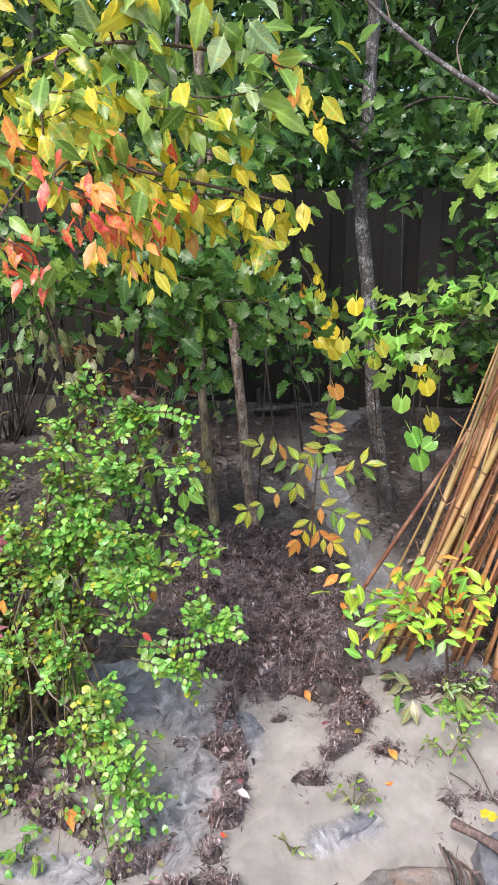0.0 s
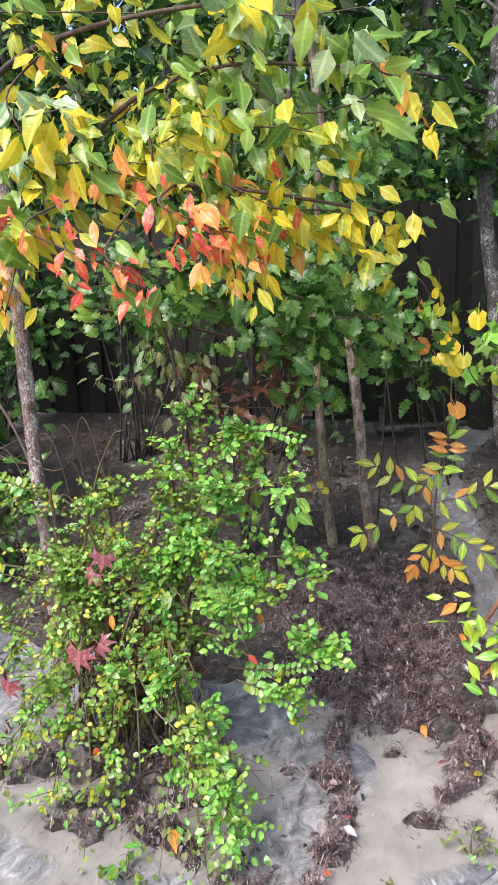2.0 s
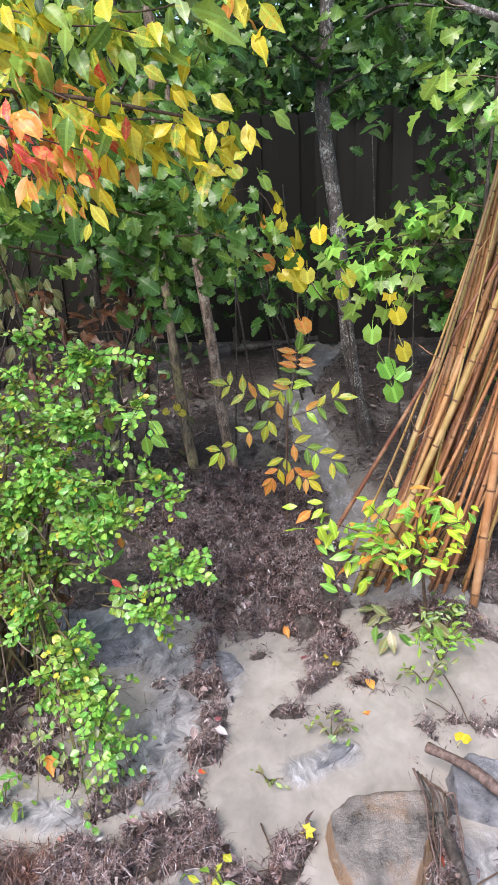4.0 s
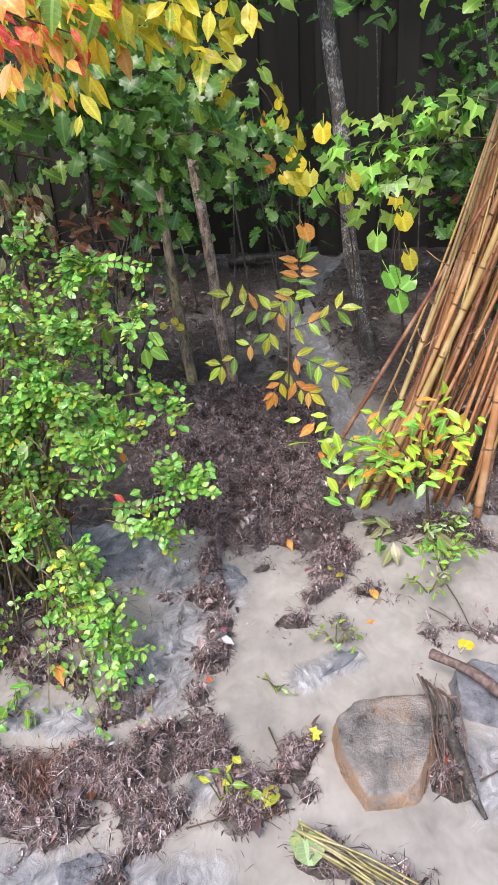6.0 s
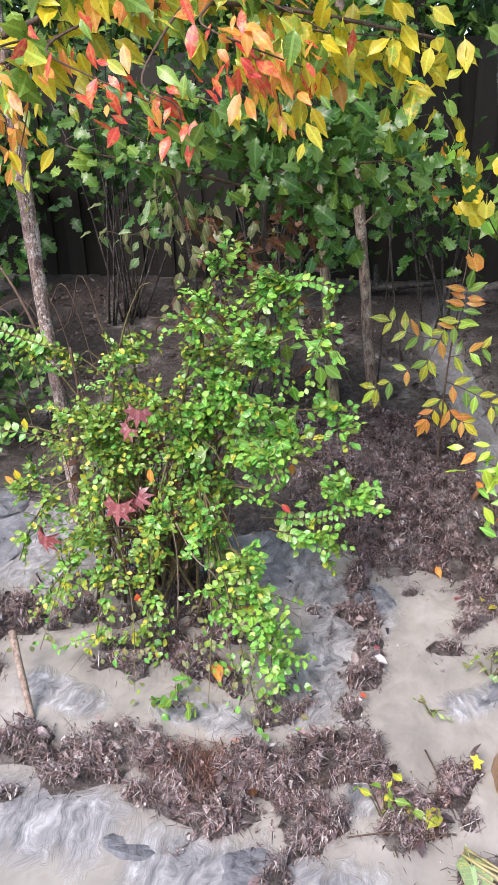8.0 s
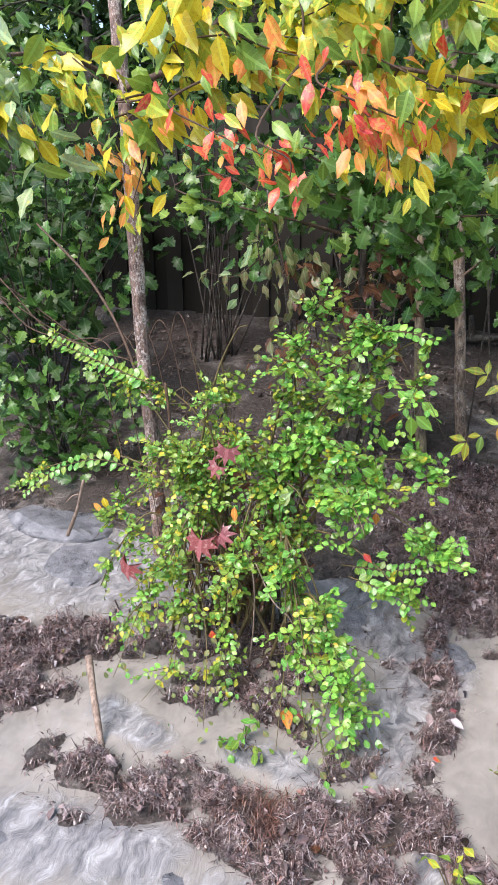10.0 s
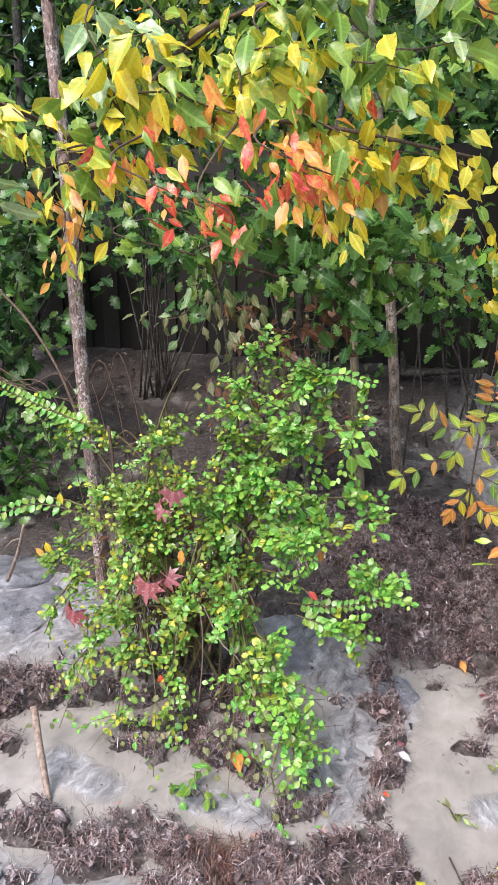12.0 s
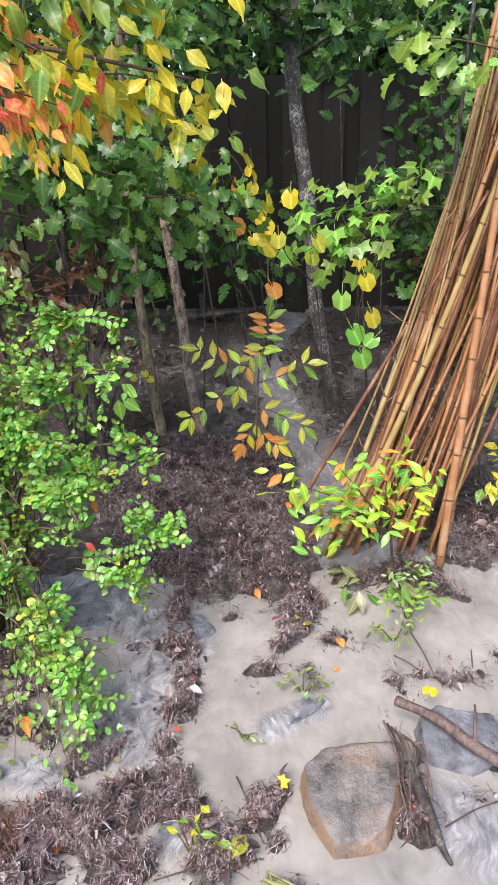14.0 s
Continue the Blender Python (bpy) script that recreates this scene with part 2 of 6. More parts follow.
REEDS = debris_material("yellow reeds", [(0.0, (0.12, 0.10, 0.03)), (0.5, (0.32, 0.28, 0.08)), (1.0, (0.52, 0.46, 0.2))], 0.45)


def stone_material(name, dark, mid, rust=None):
    """Wet stone; the rust lies on its broken sides and in blotches on top."""
    m, nodes, links, bsdf = material(name)
    tc = nodes.new("ShaderNodeTexCoord")
    a = noise_tex(nodes, links, tc.outputs["Object"], 12, 7, 0.7, (1, 0.8, 1.3))
    b = noise_tex(nodes, links, tc.outputs["Object"], 45, 7, 0.75)
    col = ramp(nodes, links, a.outputs[0], [(0.36, dark), (0.64, mid)])
    col = mix(nodes, links, calc(nodes, links, "MULTIPLY", b.outputs[0], 0.45), col, tuple(x * 0.4 for x in dark))
    if rust:
        c = noise_tex(nodes, links, tc.outputs["Object"], 9, 6, 0.75)
        geo = nodes.new("ShaderNodeNewGeometry")
        up = nodes.new("ShaderNodeSeparateXYZ")
        links.new(geo.outputs["Normal"], up.inputs[0])
        side = calc(nodes, links, "MULTIPLY", calc(nodes, links, "SUBTRACT", 0.9, up.outputs[2]), 0.45, True)
        f = calc(nodes, links, "MULTIPLY", calc(nodes, links, "SUBTRACT", calc(nodes, links, "ADD", c.outputs[0], side), 0.51), 4.0, True)
        col = mix(nodes, links, calc(nodes, links, "MULTIPLY", f, 0.62), col, rust)
    links.new(col, bsdf.inputs["Base Color"])
    links.new(ramp(nodes, links, a.outputs[0], [(0.3, (0.22,) * 3), (0.7, (0.45,) * 3)]), bsdf.inputs["Roughness"])
    bump(nodes, links, b.outputs[0], bsdf, 0.9, 0.012)
    return m


STONE_BROWN = stone_material("brown grey riprap", (0.09, 0.082, 0.075), (0.4, 0.36, 0.32), (0.34, 0.19, 0.085))
STONE_GREY = stone_material("slate grey riprap", (0.09, 0.094, 0.105), (0.36, 0.365, 0.385))


def fence_material():
    m, nodes, links, bsdf = material("weathered wet fence board")
    tc = nodes.new("ShaderNodeTexCoord")
    rnd = any_random(nodes, links)
    grain = noise_tex(nodes, links, tc.outputs["Object"], 26, 6, 0.7, (1, 1, 0.06))
    stain = noise_tex(nodes, links, tc.outputs["Object"], 2.4, 4)
    base = ramp(nodes, links, rnd, [(0.0, (0.018, 0.015, 0.013)), (0.5, (0.03, 0.026, 0.022)), (1.0, (0.055, 0.048, 0.042))])
    col = mix(nodes, links, calc(nodes, links, "MULTIPLY", grain.outputs[0], 0.8), base, (0.014, 0.012, 0.011))
    col = mix(nodes, links, calc(nodes, links, "MULTIPLY", stain.outputs[0], 0.5), col, (0.034, 0.034, 0.026))
    links.new(col, bsdf.inputs["Base Color"])
    bsdf.inputs["Roughness"].default_value = 0.75
    bsdf.inputs["Specular IOR Level"].default_value = 0.12
    bump(nodes, links, grain.outputs[0], bsdf, 0.5, 0.004)
    return m


FENCE = fence_material()


def cane_material():
    m, nodes, links, bsdf = material("dry bamboo culm")
    tc = nodes.new("ShaderNodeTexCoord")
    rnd = any_random(nodes, links)
    base = ramp(nodes, links, rnd, [(0.0, (0.13, 0.055, 0.04)), (0.12, (0.24, 0.11, 0.06)), (0.25, (0.40, 0.19, 0.08)), (0.45, (0.50, 0.255, 0.10)), (0.7, (0.60, 0.35, 0.15)), (0.85, (0.45, 0.33, 0.11)), (0.93, (0.33, 0.32, 0.10)), (1.0, (0.16, 0.075, 0.06))])
    streak = noise_tex(nodes, links, tc.outputs["Object"], 75, 4, 0.6, (1, 1, 0.05))
    patch = noise_tex(nodes, links, tc.outputs["Object"], 7, 5, 0.7)
    col = mix(nodes, links, calc(nodes, links, "MULTIPLY", streak.outputs[0], 0.75), base, (0.2, 0.075, 0.035))
    f = calc(nodes, links, "MULTIPLY", calc(nodes, links, "SUBTRACT", patch.outputs[0], 0.5), 3.0, True)
    col = mix(nodes, links, f, col, (0.58, 0.38, 0.21))
    links.new(col, bsdf.inputs["Base Color"])
    bsdf.inputs["Roughness"].default_value = 0.36
    bump(nodes, links, streak.outputs[0], bsdf, 0.2, 0.002)
    return m


CANE = cane_material()
NODE = bark_material("bamboo joint", (0.17, 0.08, 0.04), (0.42, 0.25, 0.13), None, 90)


# ---- mesh helpers ----
FLAT = {}


class Batch:
    """Collects loose pieces into one mesh."""

    def __init__(self):
        self.v, self.loops, self.counts, self.uv, self.mi, self.n = [], [], [], [], [], 0

    def add(self, verts, faces, uvs, mat=0):
        key = id(faces)
        if key not in FLAT:
            FLAT[key] = (faces, np.array([i for f in faces for i in f], dtype=np.int32), np.array([len(f) for f in faces], dtype=np.int32))
        _, loop, count = FLAT[key]
        self.v.append(np.asarray(verts, dtype=np.float32))
        self.loops.append(loop + self.n)
        self.counts.append(count)
        self.uv.append(np.asarray(uvs, dtype=np.float32)[loop])
        self.mi.append(np.full(len(count), mat, dtype=np.int32))
        self.n += len(verts)

    def mesh(self, name, mats, smooth=True):
        me = bpy.data.meshes.new(name)
        v, loops, counts = np.concatenate(self.v), np.concatenate(self.loops), np.concatenate(self.counts)
        me.vertices.add(len(v))
        me.vertices.foreach_set("co", v.ravel())
        me.loops.add(len(loops))
        me.loops.foreach_set("vertex_index", loops)
        me.polygons.add(len(counts))
        me.polygons.foreach_set("loop_start", np.concatenate(([0], np.cumsum(counts)[:-1])).astype(np.int32))
        me.polygons.foreach_set("material_index", np.concatenate(self.mi))
        me.polygons.foreach_set("use_smooth", np.full(len(counts), smooth))
        me.uv_layers.new(name="UVMap").data.foreach_set("uv", np.concatenate(self.uv).ravel())
        for m in mats:
            me.materials.append(m)
        me.update(calc_edges=True)
        return me


def thing(name, base, label, category, group="", kind=""):
    ob = new(name)
    ob.empty_display_size = 0.05
    ob.location = base
    return tagged(ob, label, category, group, kind)


def part(name, me, parent, label="", m=None):
    """A mesh given in world coordinates as a part of a thing, or of a part of it."""
    ob = new(name, me)
    ob.parent = parent
    if parent.data is None:
        ob.matrix_parent_inverse = Matrix.Translation(-Vector(parent.location))
    if m is not None:
        ob.matrix_basis = m
    return tagged(ob, label)


def curve_points(pts, per=6):
    """Smooth line through the points."""
    p = [Vector(q) for q in pts]
    p = [p[0] * 2 - p[1]] + p + [p[-1] * 2 - p[-2]]
    out = []
    for i in range(1, len(p) - 2):
        for k in range(per):
            t = k / per
            a, b, c, d = p[i - 1], p[i], p[i + 1], p[i + 2]
            out.append(0.5 * ((2 * b) + (c - a) * t + (2 * a - 5 * b + 4 * c - d) * t * t + (3 * b - a - 3 * c + d) * t ** 3))
    out.append(p[-2])
    return out


def tube(batch, pts, r0, r1, sides=6, mat=0, wobble=0.0):
    n = len(pts)
    verts, uvs = [], []
    side = Vector((1, 0.3, 0.1))
    for i, p in enumerate(pts):
        d = (pts[min(i + 1, n - 1)] - pts[max(i - 1, 0)]).normalized()
        x = (side - d * side.dot(d))
        x = x.normalized() if x.length > 1e-4 else d.orthogonal().normalized()
        y = d.cross(x)
        r = r0 + (r1 - r0) * i / (n - 1)
        if wobble:
            r *= 1 + wobble * noise.noise(p * 9)
        for k in range(sides):
            a = 2 * math.pi * k / sides
            verts.append(p + (x * math.cos(a) + y * math.sin(a)) * r)
            uvs.append((0.9, i / n))
    faces = []
    for i in range(n - 1):
        for k in range(sides):
            k2 = (k + 1) % sides
            faces.append((i * sides + k, i * sides + k2, (i + 1) * sides + k2, (i + 1) * sides + k))
    faces.append(tuple(range((n - 1) * sides, n * sides)))
    faces.append(tuple(reversed(range(sides))))
    batch.add(verts, faces, uvs, mat)


# ---- leaf shapes: base at the origin, tip along +y, length 1 ----
def leaf_rows(widths, fold, droop, curl, stalk=0.12, wave=0.0):
    n = len(widths)
    v, uv, f = [], [], []
    for i, w in enumerate(widths):
        s = i / (n - 1)
        y = stalk + s * (1 - stalk)
        z = -droop * y * y
        twist = curl * math.sin(s * 5)
        ripple = wave * math.sin(s * 17 + curl * 9)
        v += [(-w * (1 + ripple), y, z + fold * w + twist * w + ripple * 0.5), (0, y, z), (w * (1 - ripple), y, z + fold * w - twist * w - ripple * 0.4)]
        uv += [(0.5 - min(0.5, w), s), (0.5, s), (0.5 + min(0.5, w), s)]
    for i in range(n - 1):
        a = 3 * i
        f += [(a, a + 1, a + 4, a + 3), (a + 1, a + 2, a + 5, a + 4)]
    k = len(v)
    v += [(-0.012, 0, 0), (0.012, 0, 0), (0.012, stalk, -droop * stalk * stalk), (-0.012, stalk, -droop * stalk * stalk)]
    uv += [(0.5, 0.5)] * 4
    f.append((k, k + 1, k + 2, k + 3))
    return np.array(v), f, uv


def leaf_star(lobes, spread, inner, droop):
    v, uv = [(0, 0.15, 0)], [(0.5, 0.1)]
    n = lobes * 2 - 1
    for i in range(n):
        a = -spread + 2 * spread * i / (n - 1)
        mid = 1 - 0.28 * abs(a) / spread
        r = (0.85 * mid) if i % 2 == 0 else inner
        x, y = math.sin(a) * r, 0.15 + math.cos(a) * r
        v.append((x, y, -droop * r * r + (0.06 if i % 2 else -0.03)))
        uv.append((0.5 + x * 0.5, max(0, y)))
    v += [(-0.3, 0.0, 0.02), (0.3, 0.0, 0.02)]
    uv += [(0.3, 0), (0.7, 0)]
    f = [(0, i + 1, i) for i in range(1, n)] + [(0, 1, n + 1), (0, n + 2, n)]
    k = len(v)
    v += [(-0.012, -0.35, -0.03), (0.012, -0.35, -0.03), (0.012, 0.15, 0), (-0.012, 0.15, 0)]
    uv += [(0.5, 0.5)] * 4
    f.append((k, k + 1, k + 2, k + 3))
    return np.array(v), f, uv


def leaf_disc(cup, droop, phase):
    """A round leaf with a scalloped edge and a notch at its stalk."""
    n = 18
    v, uv = [(0, 0.28, 0)], [(0.5, 0.3)]
    for i in range(n):
        a = radians(-158 + 316 * i / (n - 1))
        r = 0.5 * (1 + 0.06 * math.sin(6.5 * a + phase) + 0.05 * math.sin(2 * a + phase))
        x, y = math.sin(a) * r, 0.42 + math.cos(a) * r
        v.append((x, y, cup * x * x * 1.4 - droop * y * abs(y) + 0.03 * math.sin(5 * a + phase)))
        uv.append((0.5 + x * 0.5, max(0, y)))
    f = [(0, i + 1, i) for i in range(1, n)]
    k = len(v)
    v += [(-0.014, -0.45, 0.05), (0.014, -0.45, 0.05), (0.014, 0.28, 0.004), (-0.014, 0.28, 0.004)]
    uv += [(0.5, 0.5)] * 4
    f.append((k, k + 1, k + 2, k + 3))
    return np.array(v), f, uv


SHAPES = {
    "ovate": [leaf_rows([0.02, 0.13, 0.2, 0.235, 0.245, 0.225, 0.185, 0.125, 0.06, 0.01], fo, dr, cu, 0.1, wv) for fo, dr, cu, wv in ((0.12, 0.15, 0.2, 0.05), (0.04, 0.35, -0.3, 0.09), (0.3, 0.25, 0.12, 0.06), (-0.1, 0.5, 0.35, 0.08), (0.5, 0.3, -0.15, 0.04))],
    "narrow": [leaf_rows([0.015, 0.1, 0.165, 0.19, 0.18, 0.14, 0.075, 0.01], fo, dr, cu, 0.1, 0.05) for fo, dr, cu in ((0.12, 0.2, 0.25), (0.3, 0.4, -0.3), (0.02, 0.1, 0.3), (0.5, 0.3, 0.1))],
    "leaflet": [leaf_rows([0.02, 0.12, 0.18, 0.2, 0.19, 0.14, 0.07, 0.01], fo, dr, cu, 0.06, 0.04) for fo, dr, cu in ((0.15, 0.15, 0.15), (0.3, 0.3, -0.2), (0.02, 0.2, 0.2))],
    "small": [leaf_rows([0.06, 0.25, 0.335, 0.335, 0.24, 0.05], fo, dr, cu, 0.12) for fo, dr, cu in ((0.2, 0.1, 0.1), (0.4, 0.3, -0.2), (0.05, -0.1, 0.2))],
    "oak": [leaf_rows([0.015, 0.06, 0.16, 0.19, 0.14, 0.15, 0.26, 0.31, 0.23, 0.21, 0.33, 0.37, 0.27, 0.22, 0.29, 0.25, 0.15, 0.05], fo, dr, cu, 0.06, 0.03) for fo, dr, cu in ((0.2, 0.2, 0.2), (0.35, 0.45, -0.3), (0.05, 0.1, 0.3))],
    "star": [leaf_star(5, 1.9, 0.48, d) for d in (0.15, 0.4, -0.05)],
    "maple": [leaf_star(7, 2.1, 0.42, d) for d in (0.25, 0.6)],
    "round": [leaf_disc(cup, dr, ph) for cup, dr, ph in ((0.2, 0.1, 0.0), (-0.1, 0.25, 1.3), (0.35, 0.15, 2.1))],
    "far": [leaf_rows([0.03, 0.26, 0.24, 0.02], fo, dr, 0.2, 0.02) for fo, dr in ((0.2, 0.2), (0.4, 0.4))],
}
LEAF_MESH = {}
rng = random.Random(7)


def leaf_mesh(shape, mat):
    """One of the shared meshes of that shape and colour."""
    k = rng.randrange(len(SHAPES[shape]))
    key = (shape, mat, k)
    if key not in LEAF_MESH:
        b = Batch()
        b.add(*SHAPES[shape][k])
        LEAF_MESH[key] = b.mesh("leaf", [LEAFMAT[mat]])
    return LEAF_MESH[key]


def leaf_matrix(p, along, face, size):
    y = Vector(along).normalized()
    z = Vector(face)
    z = z - y * z.dot(y)
    z = z.normalized() if z.length > 1e-3 else y.orthogonal().normalized()
    x = y.cross(z)
    m = Matrix((x, y, z)).transposed().to_4x4()
    return Matrix.Translation(p) @ m @ Matrix.Scale(size, 4)


def jitter(s):
    """A random shift, never far out."""
    v = Vector((rng.gauss(0, s), rng.gauss(0, s), rng.gauss(0, s)))
    return v if v.length < 2.2 * s else v * (2.2 * s / v.length)


def add_leaf(batch, shape, m, mat=0):
    v, f, uv = rng.choice(SHAPES[shape])
    a = np.array(m)
    batch.add(v @ a[:3, :3].T + a[:3, 3], f, uv, mat)


# ---- the lie of the land ----
def slope(y):
    """The bank rises gently from the wash to the fence."""
    if y < 1.8:
        return 0.0
    if y < 3.2:
        return 0.046 * (y - 1.8) ** 2
    return 0.09 + 0.19 * (y - 3.2) if y < 5.0 else 0.432 + 0.02 * (y - 5.0)


def near_line(x, y, x0, y0, x1, y1):
    dx, dy = x1 - x0, y1 - y0
    t = max(0, min(1, ((x - x0) * dx + (y - y0) * dy) / (dx * dx + dy * dy + 1e-9)))
    return math.hypot(x - x0 - t * dx, y - y0 - t * dy)


# ridges of washed-up mulch: x0, y0, x1, y1, half-width, height
RIDGES = [
    (-0.32, 2.95, 0.20, 2.85, 0.20, 0.022), (-0.15, 2.55, 0.18, 2.45, 0.22, 0.06), (0.02, 2.2, 0.22, 2.2, 0.16, 0.07),
    (-0.12, 2.15, 0.02, 2.05, 0.10, 0.05), (0.37, 2.02, 0.35, 1.80, 0.06, 0.05), (0.35, 1.80, 0.2, 1.6, 0.05, 0.045), (0.3, 1.68, 0.42, 1.55, 0.03, 0.03),
    (-0.1, 1.98, -0.04, 1.75, 0.05, 0.045), (-0.04, 1.75, 0.02, 1.47, 0.055, 0.045), (0.02, 1.47, -0.03, 1.12, 0.055, 0.045), (-0.62, 1.06, -0.38, 0.98, 0.065, 0.05), (-0.38, 0.98, -0.16, 1.04, 0.06, 0.05), (-0.16, 1.04, 0.04, 1.12, 0.065, 0.05), (-0.3, 1.18, -0.16, 1.1, 0.04, 0.04),
    (-0.55, 0.93, -0.28, 0.88, 0.05, 0.04), (-0.28, 0.9, -0.06, 0.9, 0.06, 0.045), (-0.06, 0.93, 0.14, 0.93, 0.055, 0.045), (0.02, 1.09, 0.2, 0.98, 0.06, 0.045), (0.22, 1.01, 0.31, 1.14, 0.035, 0.04),
    (0.50, 1.76, 0.56, 1.70, 0.05, 0.04), (0.68, 1.57, 0.98, 1.68, 0.07, 0.04), (0.60, 1.36, 0.63, 1.05, 0.05, 0.045),
    (0.28, 0.87, 0.5, 0.78, 0.05, 0.04), (-1.5, 1.28, -1.18, 1.46, 0.12, 0.06), (-1.3, 1.1, -1.15, 1.2, 0.08, 0.05),
]
BANKS = [
    (-1.0, 1.56, -0.45, 1.55, 0.10, 0.04), (-0.75, 1.42, -0.5, 1.45, 0.07, 0.035), (-1.15, 1.45, -1.0, 1.5, 0.08, 0.04), (-0.3, 1.25, -0.2, 1.3, 0.05, 0.03),
    (-0.98, 1.0, -0.66, 0.93, 0.075, 0.05), (-0.95, 1.7, -0.5, 1.68, 0.15, 0.045), (-0.8, 1.36, -0.66, 1.33, 0.06, 0.04), (-0.56, 1.42, -0.5, 1.36, 0.05, 0.04),
    (-0.42, 1.36, -0.34, 1.3, 0.05, 0.035), (0.55, 2.16, 0.85, 2.12, 0.10, 0.05), (1.0, 2.36, 1.6, 2.42, 0.12, 0.06),
    (0.4, 1.6, 0.42, 1.52, 0.03, 0.02), (0.85, 1.3, 0.98, 1.42, 0.06, 0.04), (-0.2, 2.0, -0.12, 1.9, 0.05, 0.035),
]
# the runnel that comes down the bank from the fence
RUNNEL = [(0.35, 4.95), (0.12, 4.3), (0.20, 3.8), (0.34, 3.3), (0.46, 2.8), (0.42, 2.3), (0.5, 2.0)]


# small clumps snagged here and there, clear of the open pools
clump_rng = random.Random(21)
CLUMPS = []
for _ in range(90):
    cx, cy = clump_rng.uniform(-1.6, 1.1), clump_rng.uniform(0.75, 2.1)
    open_pool = near_line(cx, cy, 0.12, 1.2, 0.14, 1.75) < 0.11 or near_line(cx, cy, 0.46, 1.4, 0.62, 1.9) < 0.1 or near_line(cx, cy, -1.7, 1.6, -1.4, 1.6) < 0.12
    if not open_pool:
        CLUMPS.append((cx, cy, cx + clump_rng.gauss(0, 0.05), cy - abs(clump_rng.gauss(0, 0.04)), clump_rng.uniform(0.012, 0.034), clump_rng.uniform(0.025, 0.04)))
for _ in range(60):
    cx, cy = clump_rng.uniform(-0.55, 0.0), clump_rng.uniform(1.15, 2.05)
    CLUMPS.append((cx, cy, cx + clump_rng.gauss(0, 0.03), cy - abs(clump_rng.gauss(0, 0.05)), clump_rng.uniform(0.01, 0.026), clump_rng.uniform(0.022, 0.036)))
ALL_RIDGES = RIDGES + BANKS + CLUMPS


def ridge(x, y):
    h = 0.0
    wob = 0.05 * noise.noise(Vector((x * 8, y * 8, 3))) + 0.035 * noise.noise(Vector((x * 22, y * 22, 4)))
    for x0, y0, x1, y1, r, top in ALL_RIDGES:
        m = r * 1.6 + 0.08
        if x < min(x0, x1) - m or x > max(x0, x1) + m or y < min(y0, y1) - m or y > max(y0, y1) + m:
            continue
        d = near_line(x, y, x0, y0, x1, y1) + wob
        if d < r * 1.6:
            h = max(h, top * (1 - (max(d, 0) / (r * 1.6)) ** 2))
    if h > 0.01:
        h *= 0.98 + 0.75 * noise.noise(Vector((x * 10, y * 10, 17))) + 0.5 * noise.noise(Vector((x * 26, y * 26, 18)))
    return h


def runnel(x, y):
    return min(near_line(x, y, *RUNNEL[i], *RUNNEL[i + 1]) for i in range(len(RUNNEL) - 1))


def ease(a, b, v):
    t = max(0, min(1, (v - a) / (b - a)))
    return t * t * (3 - 2 * t)


def land_exact(x, y):
    n = noise.noise(Vector((x * 2.3, y * 2.3, 0))) * 0.5 + noise.noise(Vector((x * 8, y * 8, 1))) * 0.25 + noise.noise(Vector((x * 24, y * 24, 2))) * 0.12
    wash = 1 - ease(2.0, 2.35, y + 0.12 * n - 0.3 * ease(0.28, 0.5, x))          # the open wash in front
    wash = max(wash, 0.9 * (1 - ease(0.03, 0.16, runnel(x, y) + 0.1 * n)))
    wash = min(wash, ease(-2.8, -2.2, x + 0.5 * n), 1 - ease(1.4, 2.0, x + 0.5 * n), ease(-0.55, 0.1, y + 0.4 * n))
    return slope(y) + 0.035 - 0.068 * wash + 0.022 * n + ridge(x, y)


GX, GY, GS = -3.0, -0.7, 0.02
LAND = [[land_exact(GX + GS * i, GY + GS * j) for i in range(266)] for j in range(300)]


def land(x, y):
    """The height of the ground, from a fine table near the wash."""
    u, v = (x - GX) / GS, (y - GY) / GS
    if not (0 <= u < 265 and 0 <= v < 299):
        return land_exact(x, y)
    i, j = int(u), int(v)
    u, v = u - i, v - j
    a, b = LAND[j], LAND[j + 1]
    return (a[i] * (1 - u) + a[i + 1] * u) * (1 - v) + (b[i] * (1 - u) + b[i + 1] * u) * v


# ---- ground, one sheet ----
def spread(lo, a, b, hi, step, grow=1.35):
    mid = list(np.arange(a, b + 1e-6, step))
    left, right, s = [], [], step
    while mid[0] - sum(left) > lo:
        s *= grow
        left.append(s)
    s = step
    while mid[-1] + sum(right) < hi:
        s *= grow
        right.append(s)
    xs = [mid[0] - sum(left[:i + 1]) for i in reversed(range(len(left)))]
    return xs + mid + [mid[-1] + sum(right[:i + 1]) for i in range(len(right))]


def sheet(name, xs, ys, height, mat):
    nx = len(xs)
    v = [(x, y, height(x, y)) for y in ys for x in xs]
    f = [(j * nx + i, j * nx + i + 1, (j + 1) * nx + i + 1, (j + 1) * nx + i) for j in range(len(ys) - 1) for i in range(nx - 1)]
    me = bpy.data.meshes.new(name)
    me.from_pydata(v, [], f)
    me.polygons.foreach_set("use_smooth", np.full(len(f), True))
    me.materials.append(mat)
    return new(name, me), v


ground, gverts = sheet("ground", spread(-400, -2.6, 1.7, 400, 0.025), spread(-400, 0.4, 5.2, 600, 0.025), land, GROUND)
tagged(ground, "dark wet muddy ground rising gently to the fence", "ground", kind="structure")

